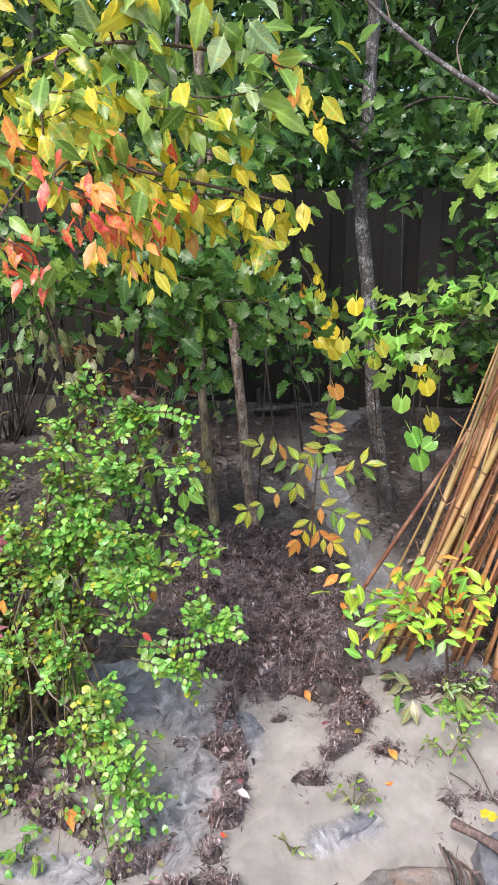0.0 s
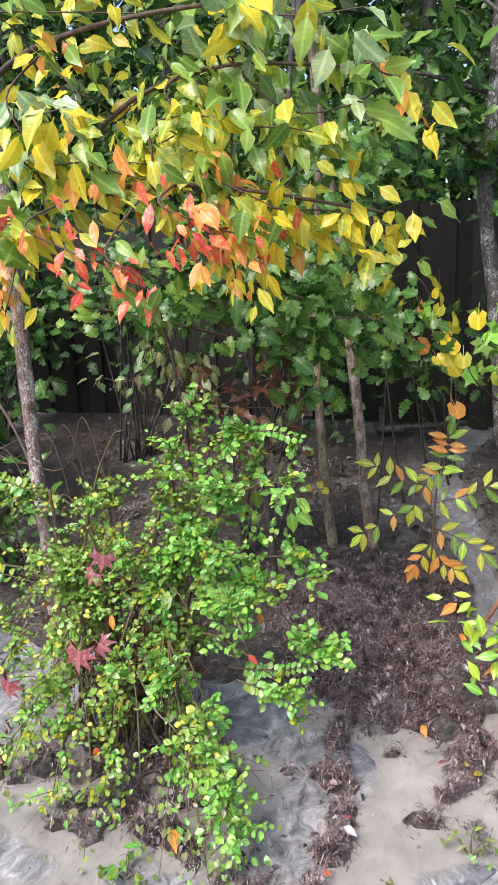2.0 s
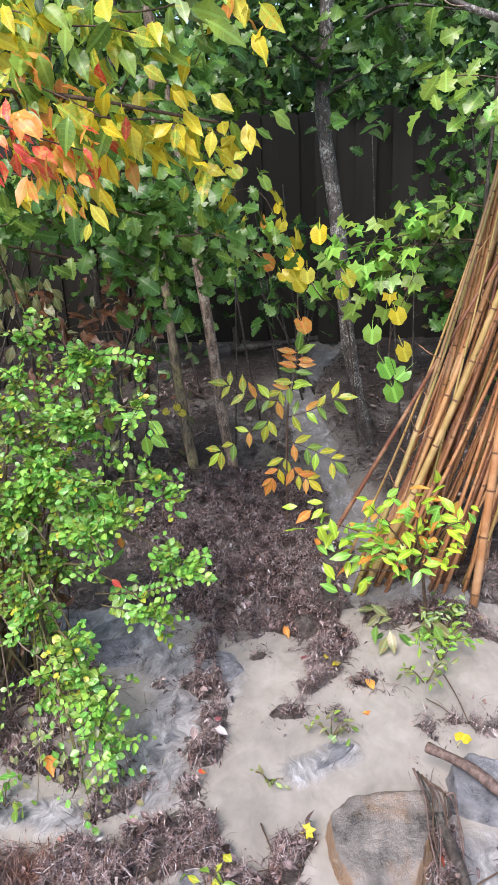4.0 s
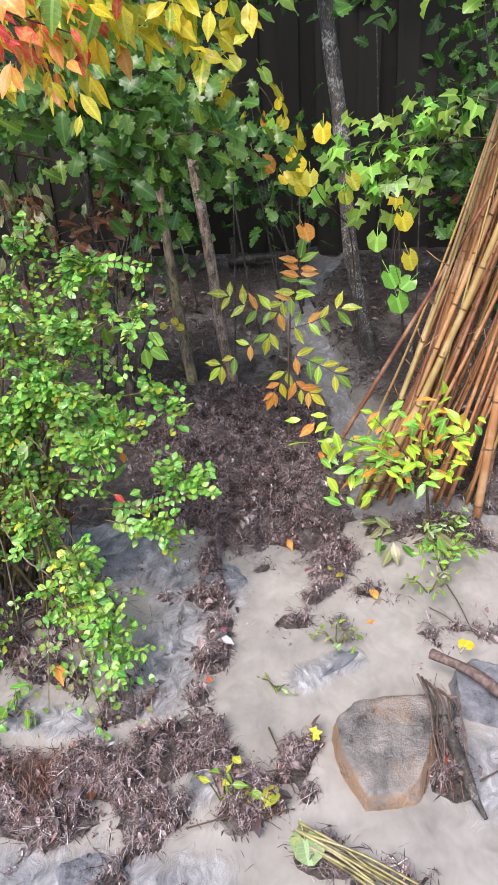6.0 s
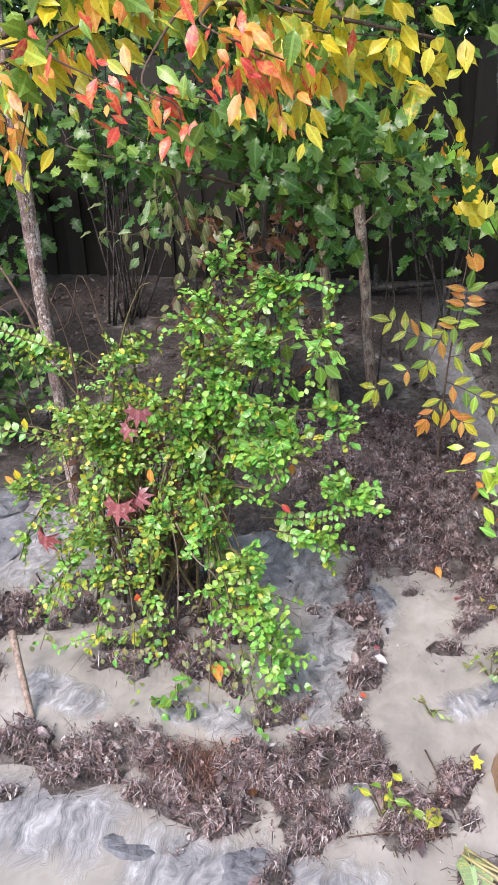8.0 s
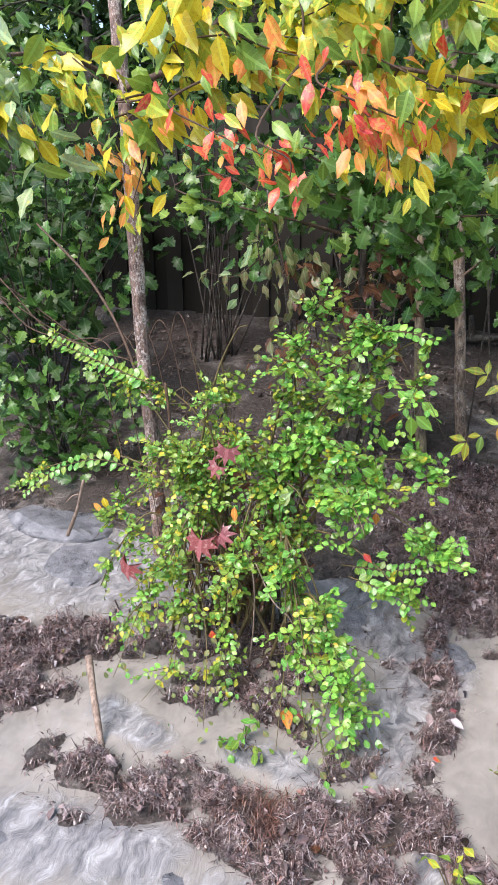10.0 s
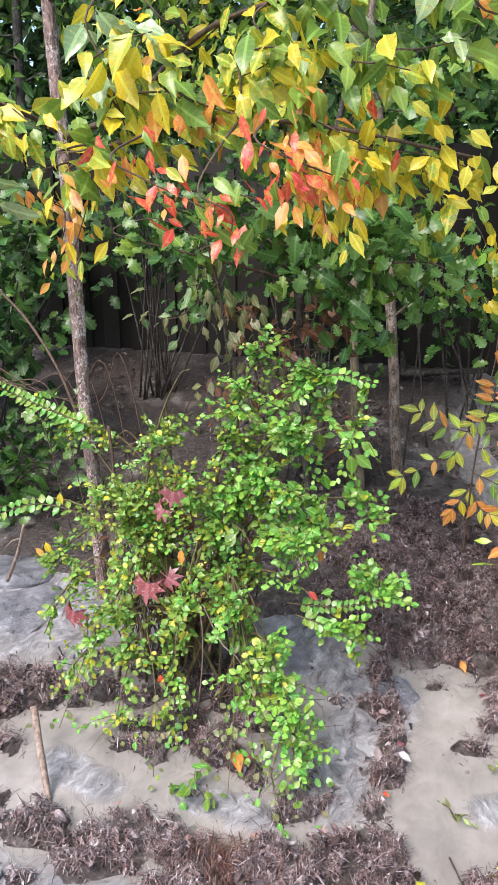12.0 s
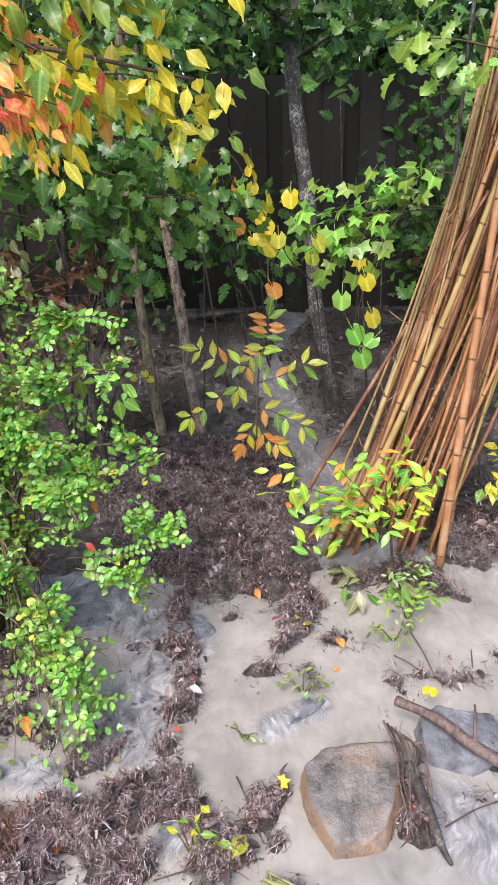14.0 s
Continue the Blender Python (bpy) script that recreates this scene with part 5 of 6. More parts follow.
for _ in range(22):
    p = Vector((rng.uniform(-0.42, -0.14), rng.uniform(1.62, 1.84), rng.uniform(0.4, 0.98)))
    part("large_leaf", leaf_mesh("ovate", rng.choice(["bright", "green", "pale", "bright"])), bush, "", leaf_matrix(p, (rng.gauss(0.3, 0.6), -0.2, rng.gauss(-0.6, 0.4)), (rng.gauss(0, 0.3), -0.8, 0.6), rng.uniform(0.04, 0.062)))
# trailing runners with sparse leaves in front
for tip, mid in (((-0.2, 1.24, 0.03), (-0.38, 1.42, 0.25)), ((-0.34, 1.28, 0.03), (-0.42, 1.42, 0.22)), ((-0.27, 1.22, 0.03), (-0.36, 1.36, 0.18)), ((-0.62, 1.2, 0.03), (-0.7, 1.4, 0.2)), ((-0.24, 1.17, 0.03), (-0.33, 1.3, 0.16)), ((-0.40, 1.2, 0.03), (-0.44, 1.38, 0.2)), ((-0.15, 1.3, 0.03), (-0.3, 1.42, 0.22)), ((-0.98, 1.3, 0.03), (-0.95, 1.5, 0.25))):
    pts = [Vector((-0.5, 1.55, 0.5)) if tip[0] > -0.5 else Vector((-0.85, 1.6, 0.45)), Vector(mid), Vector(tip)]
    b = Batch()
    tube(b, curve_points(pts, 8), 0.003, 0.001, 5)
    st = part("runner", b.mesh("runner", [STEM_GREEN]), bush)
    leaf_spray(st, pts, 36, 0.021, "small", ["privet", "olive", "green", "olive"], 0.3, 0.11, 0.4)

# ---- saplings, vine and shrub between the trees ----
gum = thing("sweetgum_sapling", (0.98, 3.0, 0.1), "sweetgum sapling with bright star-shaped leaves", "sapling")
GUM_TRUNK = [(0.98, 3.0, 0.03), (0.99, 3.0, 0.8), (0.98, 2.98, 1.4), (1.0, 2.9, 2.2)]
trunk_part(gum, GUM_TRUNK, 0.014, 0.007, BARK_DARK, "stem", 8)
gum_line = [curve_points(GUM_TRUNK, 10)]


def gum_branch(pts, n, size, colours, shape="star"):
    pts = [Vector(p) for p in pts]
    root = nearest_on(gum_line, pts[0])
    b = Batch()
    tube(b, curve_points([root, root.lerp(pts[0], 0.5), *pts], 5), 0.004, 0.0015, 5)
    br = part("branch", b.mesh("branch", [TWIG]), gum)
    leaf_spray(br, pts, int(n * 1.3), size * 0.92, shape, colours.split(), 0.5, 0.13, 0.0)


gum_branch([(0.87, 2.95, 1.42), (0.72, 2.95, 1.32), (0.51, 2.95, 1.28), (0.35, 2.95, 1.24)], 30, 0.075, 'bright green')
gum_branch([(0.61, 2.95, 1.25), (0.47, 2.95, 1.16), (0.37, 2.95, 1.10)], 18, 0.075, 'bright green')
gum_branch([(0.74, 2.95, 1.29), (0.61, 2.95, 1.16), (0.54, 2.95, 1.05)], 12, 0.075, 'bright green')
gum_branch([(0.97, 2.25, 1.76), (0.80, 2.25, 1.80), (0.62, 2.25, 1.80)], 22, 0.082, 'green bright green', "oak")
part("turned_leaf", leaf_mesh("star", "yellow"), gum, "yellow spotted leaf", leaf_matrix(Vector((0.60, 2.9, 1.08)), (0, -0.3, -1), (0, -1, 0.4), 0.055))
part("turned_leaf", leaf_mesh("star", "pink"), gum, "faded pink leaf", leaf_matrix(Vector((0.68, 2.92, 1.12)), (0.3, -0.3, -1), (0, -1, 0.4), 0.05))

vine = thing("vine", (0.5, 3.5, 0.12), "hanging vine with round green and yellow leaves", "vine")


def vine_run(pts, n):
    b = Batch()
    tube(b, curve_points(pts + [(0.38, 2.95, 1.0), (0.44, 3.42, 0.8), (0.5, 3.5, 0.08)], 6), 0.0025, 0.003, 5)
    st = part("stem", b.mesh("stem", [TWIG]), vine)
    leaf_spray(st, pts, int(n * 1.15), 0.064, "round", ["green", "yellow", "yellowgreen", "yellow", "orange", "bright"], 0.7, 0.12, 0.0)


vine_run([(-0.16, 2.70, 1.45), (0.07, 2.70, 1.51), (0.18, 2.70, 1.34), (0.24, 2.70, 1.24), (0.31, 2.70, 1.11)], 30)
HANGING = [(0.62, 2.87, 0.99), (0.53, 2.87, 0.92), (0.65, 2.87, 0.84), (0.57, 2.87, 0.77), (0.68, 2.87, 0.73), (0.61, 2.87, 0.67)]
b = Batch()
tube(b, curve_points([(0.80, 2.93, 1.3), (0.70, 2.9, 1.15), (0.63, 2.87, 0.98), (0.6, 2.87, 0.85), (0.64, 2.87, 0.70)], 6), 0.002, 0.0012, 4)
hang = part("tendril", b.mesh("tendril", [TWIG]), vine)
for p, mat in zip(HANGING, ["yellow", "bright", "yellow", "bright", "bright", "bright"]):
    part("leaf", leaf_mesh("round", mat), hang, "", leaf_matrix(Vector(p) + Vector((0, 0, 0.03)), (rng.gauss(0, 0.5), -0.25, -1), (rng.gauss(0, 0.4), -1, 0.5), 0.084 * rng.uniform(0.8, 1.15)))

sapling = thing("sapling", (0.17, 2.58, 0.1), "slender sapling with green and orange pinnate leaves", "sapling")


def pinnate_branch(pts, n):
    pts = [Vector(p) for p in pts]
    b = Batch()
    tube(b, curve_points(pts, 5), 0.0025, 0.0012, 5)
    br = part("branch", b.mesh("branch", [TWIG]), sapling)
    low = pts[-1].z < 0.44
    mats = ["orange", "orange", "yellow", "red", "yellowgreen"] if low else ["yellowgreen", "green", "yellowgreen", "lime", "yellowgreen", "green", "green", "orange"]
    line = curve_points(pts, 8)
    pairs = max(3, n // 2)
    for i in range(pairs):
        k = 2 + int((len(line) - 4) * i / (pairs - 1))
        d = (line[k + 1] - line[k]).normalized()
        for sg in (-1, 1):
            out = d.cross(Vector((0.1, -0.8, 0.5))).normalized() * sg
            al = d * 0.6 + out * 0.9 + Vector((rng.gauss(0, 0.15), -0.2, -0.35 + rng.gauss(0, 0.2)))
            part("leaflet", leaf_mesh("leaflet", rng.choice(mats)), br, "", leaf_matrix(line[k] + jitter(0.004), al, (rng.gauss(0, 0.3), -0.8, 0.6 + rng.gauss(0, 0.2)), rng.uniform(0.06, 0.082)))
    part("leaflet", leaf_mesh("leaflet", rng.choice(mats)), br, "", leaf_matrix(line[-1], d + Vector((0, -0.2, -0.3)), (0, -0.8, 0.6), 0.08))


pinnate_branch([(0.18, 2.58, 0.64), (0.28, 2.58, 0.67), (0.38, 2.58, 0.72)], 9)
pinnate_branch([(0.15, 2.58, 0.71), (0.03, 2.58, 0.73), (-0.05, 2.58, 0.78)], 8)
pinnate_branch([(0.18, 2.58, 0.54), (0.28, 2.58, 0.50), (0.37, 2.58, 0.45)], 9)
pinnate_branch([(0.18, 2.58, 0.48), (0.14, 2.58, 0.42), (0.11, 2.58, 0.37)], 7)
pinnate_branch([(0.05, 2.58, 0.59), (-0.04, 2.58, 0.53), (-0.10, 2.58, 0.49)], 6)
pinnate_branch([(0.20, 2.58, 0.73), (0.22, 2.58, 0.84), (0.23, 2.58, 0.91)], 12)
pinnate_branch([(0.20, 2.58, 0.78), (0.15, 2.58, 0.73), (0.10, 2.58, 0.61)], 8)
pinnate_branch([(0.19, 2.58, 0.44), (0.22, 2.58, 0.39), (0.26, 2.58, 0.37)], 6)
SAPLING_STEM = [(0.17, 2.58, 0.24), (0.18, 2.58, 0.59), (0.21, 2.58, 0.91)]
trunk_part(sapling, [(0.17, 2.58, 0.05)] + SAPLING_STEM, 0.006, 0.003, TWIG, "stem", 7)

shrub = thing("shrub", (0.68, 2.12, 0.05), "low shrub with bright yellow-green leaves and a few red ones", "shrub")
trunk_part(shrub, [(0.70, 2.14, 0.0), (0.69, 2.12, 0.1), (0.68, 2.12, 0.2)], 0.008, 0.005, TWIG, "stem", 6)


def shrub_branch(pts, n):
    pts = [Vector(p) - Vector((0, 0.03 * i, 0)) for i, p in enumerate(pts)]
    b = Batch()
    tube(b, curve_points(pts, 5), 0.004, 0.0012, 5)
    br = part("branch", b.mesh("branch", [TWIG]), shrub)
    leaf_spray(br, pts, int(n * 1.6), 0.062, "leaflet", ["lime"] * 5 + ["bright"] * 4 + ["orange"], 0.2, 0.07, 0.28)


shrub_branch([(0.68, 2.12, 0.20), (0.49, 2.12, 0.36), (0.25, 2.12, 0.46)], 16)
shrub_branch([(0.68, 2.12, 0.20), (0.49, 2.12, 0.31), (0.29, 2.12, 0.29)], 14)
shrub_branch([(0.68, 2.12, 0.20), (0.57, 2.12, 0.38), (0.49, 2.12, 0.49)], 14)
shrub_branch([(0.68, 2.12, 0.20), (0.65, 2.12, 0.38), (0.66, 2.12, 0.53)], 16)
shrub_branch([(0.68, 2.12, 0.20), (0.73, 2.12, 0.38), (0.81, 2.12, 0.44)], 14)
shrub_branch([(0.68, 2.12, 0.20), (0.59, 2.12, 0.29), (0.53, 2.12, 0.33)], 14)
shrub_branch([(0.68, 2.12, 0.20), (0.69, 2.12, 0.29), (0.73, 2.12, 0.34)], 12)
shrub_branch([(0.68, 2.12, 0.20), (0.49, 2.12, 0.23), (0.41, 2.12, 0.22)], 8)

# ---- trees on the bank ----
def bank_tree(name, pts, r0, r1, mat, label, crown, mats, size=0.1, per_limb=100):
    t = thing(name, pts[0], label, "tree")
    trunk_part(t, [tuple(Vector(pts[0]) - Vector((0, 0, 0.08)))] + pts, r0, r1, mat)
    top = pts[-1]
    high_crown(t, [(top, tuple(Vector(top) + Vector(c))) for c in crown], per_limb, size, mats)
    return t


AROUND = [(1.2 * math.cos(a), 0.7 + 0.7 * math.sin(a), 0.5 + 0.4 * math.sin(2 * a)) for a in (0, 0.9, 1.8, 2.7, 3.6, 4.5, 5.4)]
tree_a = bank_tree("young_tree", [(-0.16, 3.30, 0.15), (-0.20, 3.30, 0.41), (-0.23, 3.30, 0.76), (-0.28, 3.30, 1.22), (-0.31, 3.30, 1.56), (-0.38, 3.30, 1.99), (-0.44, 3.30, 2.42), (-0.5, 3.3, 3.2)], 0.031, 0.018, BARK, "slender young tree with rough brown bark", AROUND, ["wood_shaded", "oak"])
tree_b = bank_tree("young_tree", [(-0.37, 3.30, 0.14), (-0.41, 3.30, 0.51), (-0.44, 3.30, 0.99), (-0.45, 3.30, 1.32), (-0.43, 3.30, 1.80), (-0.42, 3.3, 3.0)], 0.029, 0.016, BARK_MOSSY, "slender young tree with a mossy trunk", AROUND[::2], ["wood_shaded", "oak"])
tree_c = bank_tree("tree", [(0.54, 3.55, 0.2), (0.44, 3.55, 0.73), (0.39, 3.55, 1.29), (0.32, 3.55, 1.82), (0.34, 3.55, 2.13), (0.35, 3.55, 2.55), (0.4, 3.6, 4.0)], 0.042, 0.03, BARK_SPECKLED, "tree with a dark trunk speckled with pale lichen", [(1.5 * x, 1.5 * y, z) for x, y, z in AROUND], ["wood_shaded", "oak", "green"], 0.12)
for tr, pts in ((tree_a, [(-0.25, 3.3, 1.05), (-0.15, 3.2, 1.15), (-0.05, 3.15, 1.28)]), (tree_b, [(-0.43, 3.3, 1.1), (-0.5, 3.2, 1.3), (-0.55, 3.1, 1.45)])):
    trunk_part(tr, pts, 0.006, 0.002, BARK, "side_branch", 6)
for p, al in (((-0.43, 3.262, 0.5), (0.3, -0.3, -1)), ((-0.415, 3.262, 0.46), (0.9, -0.3, -0.4)), ((-0.47, 3.262, 0.47), (-0.9, -0.3, -0.5))):
    part("clinging_leaf", leaf_mesh("round", "yellow"), tree_b, "yellow leaf clinging to the trunk", leaf_matrix(Vector(p), al, (0, -1, 0.4), 0.04))
stick("hanging_strand", [(0.24, 2.70, 1.24), (0.225, 2.74, 1.1), (0.222, 2.78, 0.95), (0.205, 2.8, 0.83)], 0.0032, 0.0022, STICK, "pale dry vine stem hanging in the shade", "vine", knots=[((0.223, 2.76, 1.02), (0.03, 0.0, -0.14), 0.0015)])
# leafy side branches of the speckled tree, seen above the fence line
for pts, n in (([(0.33, 3.55, 2.0), (0.1, 3.3, 2.15), (-0.15, 3.1, 2.2)], 150), ([(0.34, 3.55, 2.1), (0.6, 3.3, 2.2), (0.9, 3.2, 2.15)], 120), ([(0.33, 3.55, 1.9), (0.45, 3.4, 1.95), (0.6, 3.3, 2.0)], 70), ([(0.33, 3.55, 2.3), (-0.1, 3.6, 2.45), (-0.5, 3.7, 2.4)], 150), ([(0.33, 3.55, 2.05), (0.15, 3.7, 2.1), (-0.05, 3.8, 2.1)], 70), ([(0.34, 3.55, 2.0), (0.6, 3.8, 2.05), (0.9, 3.9, 2.0)], 80)):
    b = Batch()
    tube(b, curve_points(pts, 6), 0.012, 0.003, 6, 2)
    joined_spray(b, pts, int(n * 0.8), 0.085, "oak", 0.3, 0.24, 2)
    tagged(part("leafy_branch", b.mesh("leafy_branch", [LEAFMAT["wood_shaded"], LEAFMAT["oak"], BARK_DARK]), tree_c), kind="stuff")
# bare branch reaching in overhead
bare = thing("bare_branch", (1.6, 2.25, 0.05), "bare grey branch of a dead sapling arching overhead", "branch")
BARE = [(0.29, 2.20, 2.29), (0.38, 2.20, 2.21), (0.50, 2.20, 2.12), (0.71, 2.20, 1.99), (0.91, 2.20, 1.90)]
trunk_part(bare, BARE + [(1.3, 2.22, 1.65), (1.6, 2.25, 0.9), (1.62, 2.25, 0.0)], 0.006, 0.015, BARK_SPECKLED, "limb", 8)
for pts in ([(0.38, 2.2, 2.21), (0.36, 2.19, 2.27), (0.33, 2.18, 2.36)], [(0.6, 2.2, 2.06), (0.58, 2.2, 2.15), (0.63, 2.2, 2.25)], [(0.66, 2.2, 2.02), (0.70, 2.19, 1.98), (0.75, 2.19, 1.97)]):
    trunk_part(bare, pts, 0.003, 0.0012, STICK, "twig", 5, 5)


# ---- stacked bamboo canes ----
def ring_mesh():
    b = Batch()
    prof = [(1.0, -0.35), (1.16, -0.12), (1.05, 0.0), (1.2, 0.14), (1.0, 0.4)]
    v, f, s = [], [], 9
    for r, z in prof:
        v += [(r * math.cos(6.2832 * k / s), r * math.sin(6.2832 * k / s), z) for k in range(s)]
    for i in range(len(prof) - 1):
        f += [(i * s + k, i * s + (k + 1) % s, (i + 1) * s + (k + 1) % s, (i + 1) * s + k) for k in range(s)]
    b.add(v, f, [(0.2, 0.2)] * len(v))
    return b.mesh("joint", [NODE])


RING = ring_mesh()


def bamboo_cane(base, top, r, bow, label):
    base, top = Vector(base), Vector(top)
    mid = base.lerp(top, 0.5) + bow
    line = curve_points([base, base.lerp(mid, 0.5) + bow * 0.25, mid, mid.lerp(top, 0.5) + bow * 0.25, top], 6)
    b = Batch()
    tube(b, line, r, r * 0.62, 9)
    cane = new("bamboo_cane", b.mesh("bamboo_cane", [CANE]))
    tagged(cane, label, "bamboo cane", "stack of bamboo canes")
    total = (top - base).length
    d = rng.uniform(0.02, 0.15)
    while d < total:
        s = d / total * (len(line) - 1)
        k = min(int(s), len(line) - 2)
        p = line[k].lerp(line[k + 1], s - k)
        q = (line[k + 1] - line[k]).to_track_quat("Z", "Y").to_matrix().to_4x4()
        rr = r * (1 - 0.38 * d / total) * 1.04
        part("joint", RING, cane, "", Matrix.Translation(p) @ q @ Matrix.Diagonal((rr, rr, 0.009, 1)))
        if rng.random() < 0.3:
            t = Batch()
            w = Vector((rng.gauss(0, 1), rng.gauss(0, 0.6) - 0.5, rng.uniform(0.6, 2))).normalized() * rng.uniform(0.03, 0.11)
            tube(t, [p, p + w * 0.5, p + w + Vector((0, 0, 0.01))], 0.0025, 0.001, 4)
            part("side_shoot", t.mesh("side_shoot", [CANE]), cane)
        d += rng.uniform(0.13, 0.24)
    return cane


CANE_LABELS = ["dry orange-tan bamboo cane leaning in a stack", "dry yellow-brown bamboo cane leaning in a stack"]
for i in range(74):
    u = i / 73
    depth = rng.random()
    bx = 0.47 + 0.43 * u + rng.gauss(0, 0.045)
    by = 2.26 + 0.34 * depth + 0.03 * u
    tx = max(1.12, 1.17 + 0.16 * u + rng.gauss(0, 0.09))
    ty = 2.56 + 0.16 * depth + rng.gauss(0, 0.04)
    bamboo_cane((bx, by, surface(bx, by) - 0.02), (tx, ty, rng.uniform(2.0, 2.75)), rng.choice([0.0045, 0.006, 0.0075, 0.009, 0.011, 0.0135]) * rng.uniform(0.9, 1.15), Vector((rng.uniform(0.03, 0.1), rng.gauss(0, 0.02), -0.03)), CANE_LABELS[i % 2])
bamboo_cane((0.44, 2.3, 0.0), (1.1, 2.6, 2.3), 0.0105, Vector((0.05, 0.0, -0.02)), "bamboo cane standing apart at the edge of a stack")
bamboo_cane((0.27, 2.42, 0.03), (1.0, 2.46, 1.36), 0.0095, Vector((0.0, 0.0, 0.0)), "bamboo cane slanting across the foot of a stack")
bamboo_cane((0.47, 2.5, 0.03), (0.93, 2.56, 1.35), 0.008, Vector((0.03, 0.0, 0.0)), "grey-brown bamboo cane slanting behind a stack")
bamboo_cane((0.88, 2.22, -0.02), (1.12, 2.52, 2.4), 0.0165, Vector((0.0, 0.0, 0.0)), "thick orange bamboo cane at the front of a stack")
bamboo_cane((0.93, 2.36, 0.0), (1.18, 2.56, 2.4), 0.014, Vector((0.0, 0.0, 0.0)), "thick orange bamboo cane at the front of a stack")

# ---- low plants ----
def low_plant(name, x, y, n, size, rad, h, mats, shape, label):
    z = surface(x, y)
    t = thing(name, (x, y, z), label, "plant")
    for i in range(6):
        a = rng.uniform(0, 6.28)
        tip = Vector((x + math.cos(a) * rad, y + math.sin(a) * rad * 0.7, z + h * rng.uniform(0.5, 1)))
        pts = [Vector((x, y, z - 0.01)), Vector((x, y, z)).lerp(tip, 0.5) + Vector((0, 0, h * 0.25)), tip]
        b = Batch()
        tube(b, curve_points(pts, 4), 0.002, 0.001, 4)
        st = part("stem", b.mesh("stem", [STEM_GREEN]), t)
        leaf_spray(st, pts, n // 6, size, shape, mats, 0.2, rad * 0.3, 0.3)


low_plant("weed", 0.72, 1.90, 60, 0.03, 0.1, 0.13, ["green", "green", "bright"], "leaflet", "small green weed growing through the mulch")
low_plant("weed", 0.66, 1.78, 36, 0.028, 0.08, 0.06, ["green", "olive"], "leaflet", "small green weed growing through the mulch")
low_plant("weed", 0.76, 2.05, 42, 0.03, 0.1, 0.12, ["green", "pale"], "leaflet", "small green weed growing through the mulch")
low_plant("weed", 0.36, 1.52, 24, 0.026, 0.06, 0.05, ["green", "olive"], "narrow", "sprig of weed on a drowned stone")
low_plant("weed", 0.2, 1.33, 12, 0.024, 0.04, 0.04, ["olive", "green"], "narrow", "sprig of weed standing in silty water")
low_plant("weed", 0.1, 0.97, 18, 0.035, 0.07, 0.06, ["green", "yellowgreen"], "ovate", "small yellow-green weed on the mulch")
low_plant("weed", -0.5, 1.2, 24, 0.03, 0.08, 0.06, ["green", "privet"], "small", "small green weed in shallow water")
low_plant("weed", 1.2, 2.45, 48, 0.06, 0.14, 0.3, ["yellowgreen", "green", "yellow"], "ovate", "weed with yellowing leaves beside the canes")
low_plant("climber", 1.14, 2.72, 66, 0.05, 0.12, 0.85, ["green", "oak", "bright"], "small", "leafy climber growing behind the canes")
low_plant("fern_clump", 0.62, 2.06, 48, 0.07, 0.16, 0.05, ["olive", "oak"], "narrow", "flattened grassy clump under the shrub")


# ---- thickets on both sides ----
def thicket(name, x, y, z0, z1, rx, ry, n, size, shape, mats, label, limbs=14):
    t = thing(name, (x, y, surface(x, y)), label, "shrub")
    b = Batch()
    for _ in range(limbs):
        a, q = rng.uniform(0, 6.28), math.sqrt(rng.random())
        tip = Vector((x + rx * q * math.cos(a), y + ry * q * math.sin(a), rng.uniform(z0, z1)))
        root = Vector((x + rng.gauss(0, 0.05), y + rng.gauss(0, 0.05), surface(x, y) - 0.02))
        pts = [root, root.lerp(tip, 0.6) + Vector((0, 0, 0.12)), tip]
        s = Batch()
        tube(s, curve_points(pts, 5), 0.008, 0.002, 5)
        part("stem", s.mesh("stem", [BARK_DARK]), t)
        joined_spray(b, pts, n // limbs, size, shape, 0.35, 0.3, len(mats), 0.45)
    tagged(part("foliage", b.mesh("foliage", [LEAFMAT[m] for m in mats]), t), kind="stuff")


# Scrub in deep shade: the shade is painted by mixing in the darker leaf green.
thicket("oak_bush", -2.5, 3.1, 0.6, 1.75, 0.65, 0.5, 800, 0.09, "oak", ["wood_shaded", "wood_shaded", "wood_shaded", "oak"], "dense dark green oak scrub beyond the wash", 22)
thicket("oak_bush", -3.3, 3.4, 0.5, 1.9, 0.7, 0.6, 900, 0.11, "oak", ["wood_shaded", "oak"], "dense dark green oak scrub beyond the wash", 16)
thicket("oak_bush", -1.9, 4.2, 1.4, 2.3, 0.9, 0.4, 380, 0.09, "oak", ["wood_shaded"], "dark oak scrub against the fence", 16)
thicket("oak_bush", -0.95, 4.35, 0.75, 2.2, 0.6, 0.35, 640, 0.09, "oak", ["wood_shaded", "wood_shaded", "oak"], "dark oak scrub against the fence", 14)
thicket("oak_bush", -3.2, 4.45, 0.9, 2.3, 0.8, 0.3, 620, 0.11, "oak", ["oak", "wood_shaded"], "dark oak scrub against the fence", 14)
thicket("low_shrub", -2.15, 2.65, 0.15, 0.7, 0.45, 0.25, 420, 0.075, "oak", ["oak", "wood_shaded"], "low shrub with ragged light green leaves", 14)
thicket("oak_bush", 1.35, 4.0, 1.1, 2.1, 0.6, 0.45, 900, 0.085, "oak", ["oak", "wood_shaded", "oak"], "green oak scrub growing before the fence", 18)
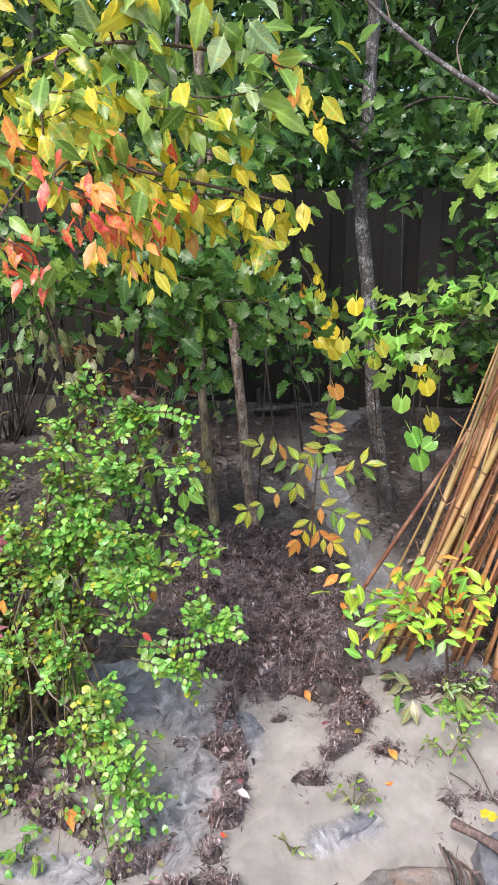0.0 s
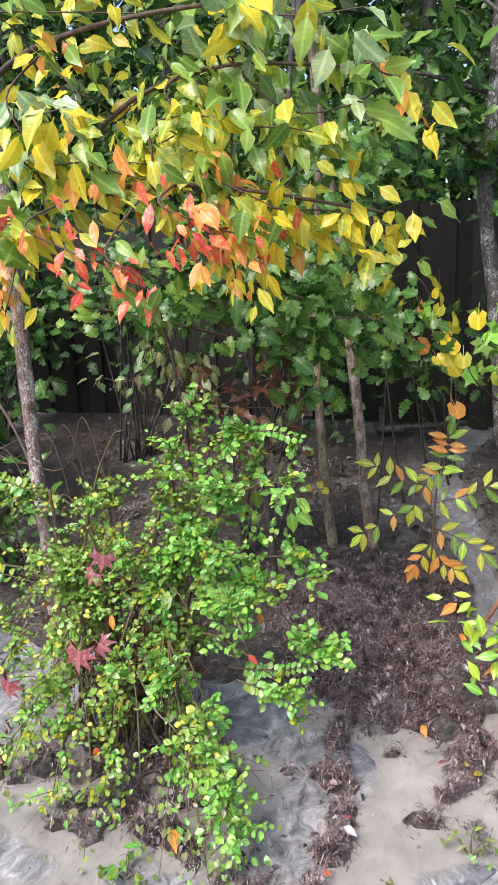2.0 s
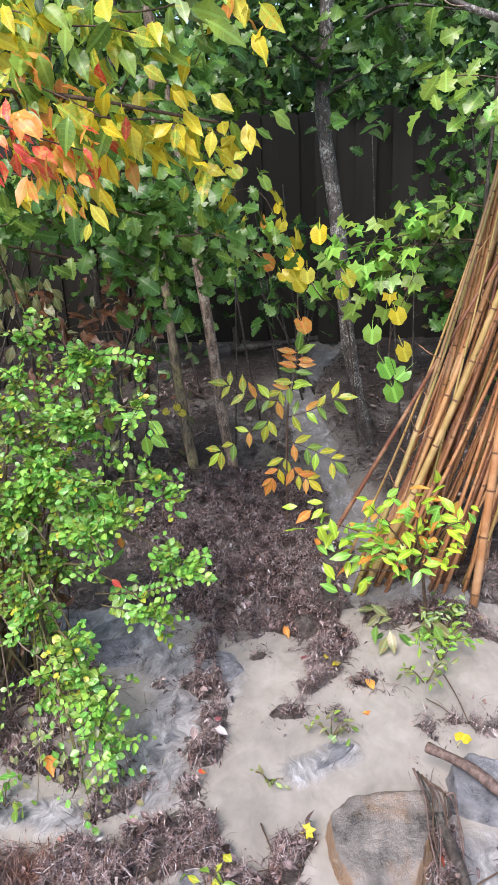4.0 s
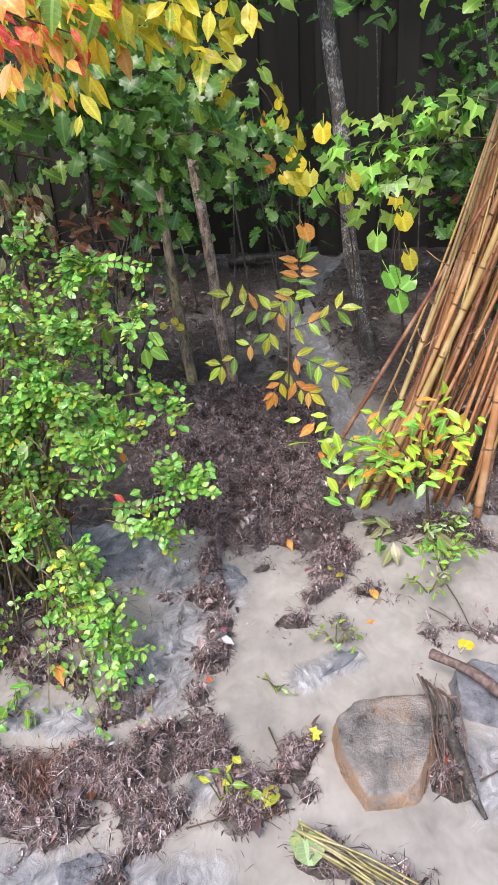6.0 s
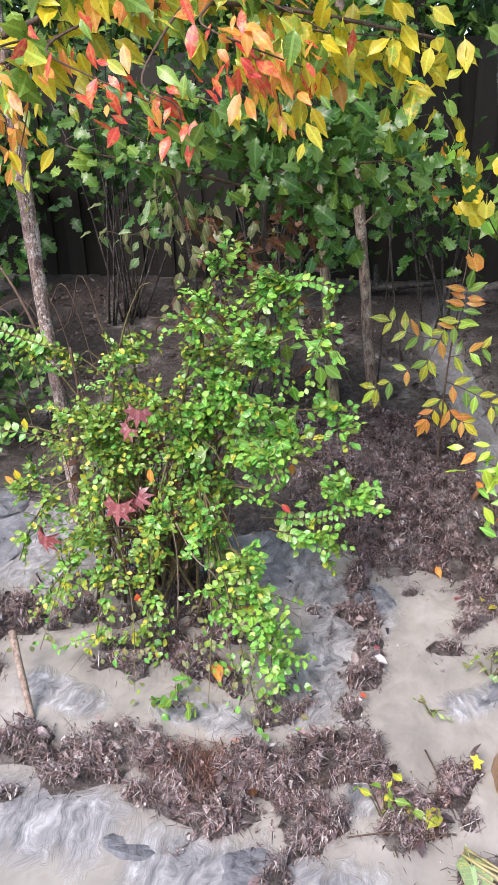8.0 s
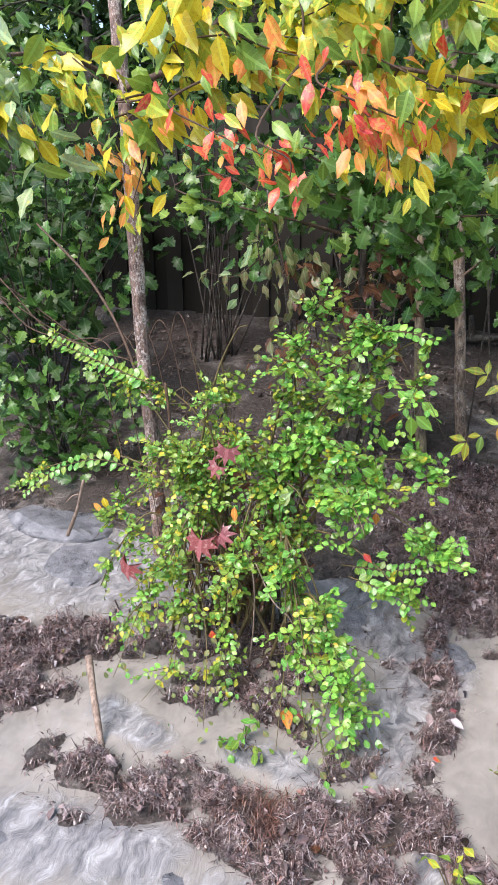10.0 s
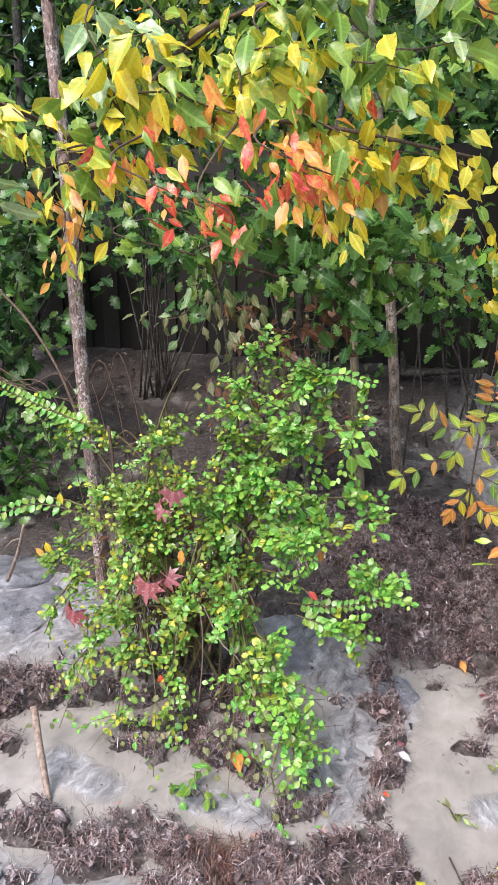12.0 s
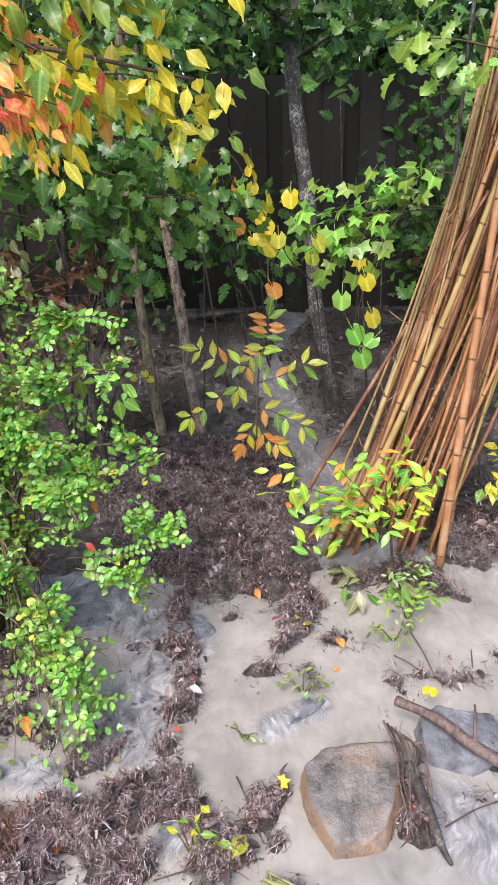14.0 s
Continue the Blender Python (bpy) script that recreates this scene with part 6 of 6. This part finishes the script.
thicket("oak_bush", 1.9, 3.3, 0.4, 2.0, 0.55, 0.5, 700, 0.1, "oak", ["oak", "wood_shaded"], "green oak scrub growing beside the canes", 16)
thicket("low_shrub", 0.15, 4.2, 0.9, 1.25, 0.4, 0.3, 120, 0.1, "oak", ["oak", "wood_shaded"], "sparse dark shrub before the fence", 6)
thicket("dead_shrub", 1.15, 4.3, 0.9, 1.5, 0.35, 0.3, 130, 0.08, "ovate", ["brown", "olive"], "shrub with dead brown leaves before the fence", 8)
thicket("dead_shrub", -0.75, 3.2, 0.5, 1.15, 0.45, 0.25, 150, 0.07, "ovate", ["brown", "olive"], "thin shrub with dead brown leaves", 10)
# arching bare vines
for i in range(6):
    y = 2.45 + 0.08 * i
    pts = [(-2.9 + 0.1 * i, y, 0.75 + 0.1 * i), (-2.45, y, 1.1 - 0.06 * i + 0.1 * (i % 2)), (-2.1 + 0.08 * i, y, 0.85 - 0.05 * i), (-1.75 + 0.05 * i, y, 0.72 + 0.03 * i), (-1.6 + 0.05 * i, y, 0.1)]
    stick("bare_vine", pts, 0.0035, 0.0025, TWIG, "thin bare brown vine arching through scrub", "vine")
for i in range(12):
    x, y = rng.uniform(-1.6, 1.2), rng.uniform(3.4, 4.7)
    z = surface(x, y)
    lean = rng.gauss(0, 0.12)
    stick("thin_stem", [(x, y, z - 0.02), (x + lean * 0.4, y, z + 0.5), (x + lean, y, z + rng.uniform(0.9, 1.7))], rng.uniform(0.004, 0.009), 0.003, BARK_DARK, "thin bare stem in the shade before the fence", "stem")
stick("leaning_trunk", [(-1.33, 2.3, 0.1), (-1.5, 2.4, 0.7), (-1.75, 2.5, 1.05), (-2.1, 2.6, 1.3)], 0.009, 0.005, TWIG, "thin dark trunk leaning away from the autumn tree", "trunk")

# ---- woods behind the fence ----
def forest_tree(x, y, h, r, low, label, n=30, per=115, size=0.115, wide=1.7):
    z = surface(x, y)
    t = thing("forest_tree", (x, y, z), label, "tree", "woods behind the fence")
    lean = rng.gauss(0, 0.25)
    trunk = [(x, y, z - 0.1), (x + lean * 0.3, y, z + h * 0.35), (x + lean * 0.6, y + 0.1, z + h * 0.7), (x + lean, y + 0.1, z + h)]
    trunk_part(t, trunk, r, r * 0.35, BARK_DARK, "trunk", 8, 6)
    line = curve_points(trunk, 10)
    b = Batch()
    for _ in range(n):
        zz = z + low + (h - low) * rng.random() ** 1.3
        root = min(line, key=lambda q: abs(q.z - zz))
        a = rng.uniform(0, 6.28)
        ln = wide * rng.uniform(0.35, 1) * (1.1 - 0.5 * (zz - z) / h)
        tip = root + Vector((math.cos(a) * ln, math.sin(a) * ln, rng.uniform(-0.3, 0.4)))
        pts = [root, root.lerp(tip, 0.5) + Vector((0, 0, 0.15)), tip]
        tube(b, curve_points(pts, 3), 0.014, 0.004, 4, 2)
        joined_spray(b, pts, per, size, "far", 0.4, 0.5, 2, 0.25)
    tagged(part("crown", b.mesh("crown", [LEAFMAT["wood_shaded"], LEAFMAT["oak" if rng.random() < 0.6 else "green"], BARK_DARK]), t), kind="stuff")


for x, y, h, r, low in [(-5.5, 6.4, 6, 0.09, 0.9), (-4.0, 6.0, 5.5, 0.06, 0.8), (-2.7, 6.8, 6.5, 0.08, 0.9), (-1.4, 6.1, 5.5, 0.06, 1.0), (-0.2, 6.9, 6.5, 0.09, 1.0), (1.0, 6.0, 6, 0.07, 1.0), (2.1, 6.7, 6.5, 0.08, 0.9), (3.4, 6.2, 6, 0.07, 0.8), (-6.8, 8.5, 7, 0.1, 0.8), (-3.3, 9.0, 7.5, 0.1, 0.8), (-1.0, 9.4, 7, 0.09, 0.9), (1.6, 9.2, 7.5, 0.11, 0.9), (4.0, 9.0, 7, 0.1, 0.8)]:
    forest_tree(x, y, h, r, low, "leafy woodland tree behind a board fence")
# the deep woods, seen only as dim leaves between the nearer trees
b = Batch()
for _ in range(13000):
    x, y = rng.uniform(-14, 10), rng.uniform(11.0, 14.5)
    z = slope(y) + 7.5 * rng.random() ** 0.9
    if noise.noise(Vector((x * 0.7, y * 0.7, z * 0.7))) < -0.5:
        continue
    add_leaf(b, "far", leaf_matrix(Vector((x, y, z)), (rng.gauss(0, 1), rng.gauss(0, 1), rng.gauss(0, 0.6) - 0.3), (rng.gauss(0, 0.6), -0.6, 0.8), rng.uniform(0.36, 0.6)))
tagged(new("far_woods", b.mesh("far_woods", [LEAFMAT["wood_shaded"]])), "dense green woods far behind the fence", "woods", kind="stuff")
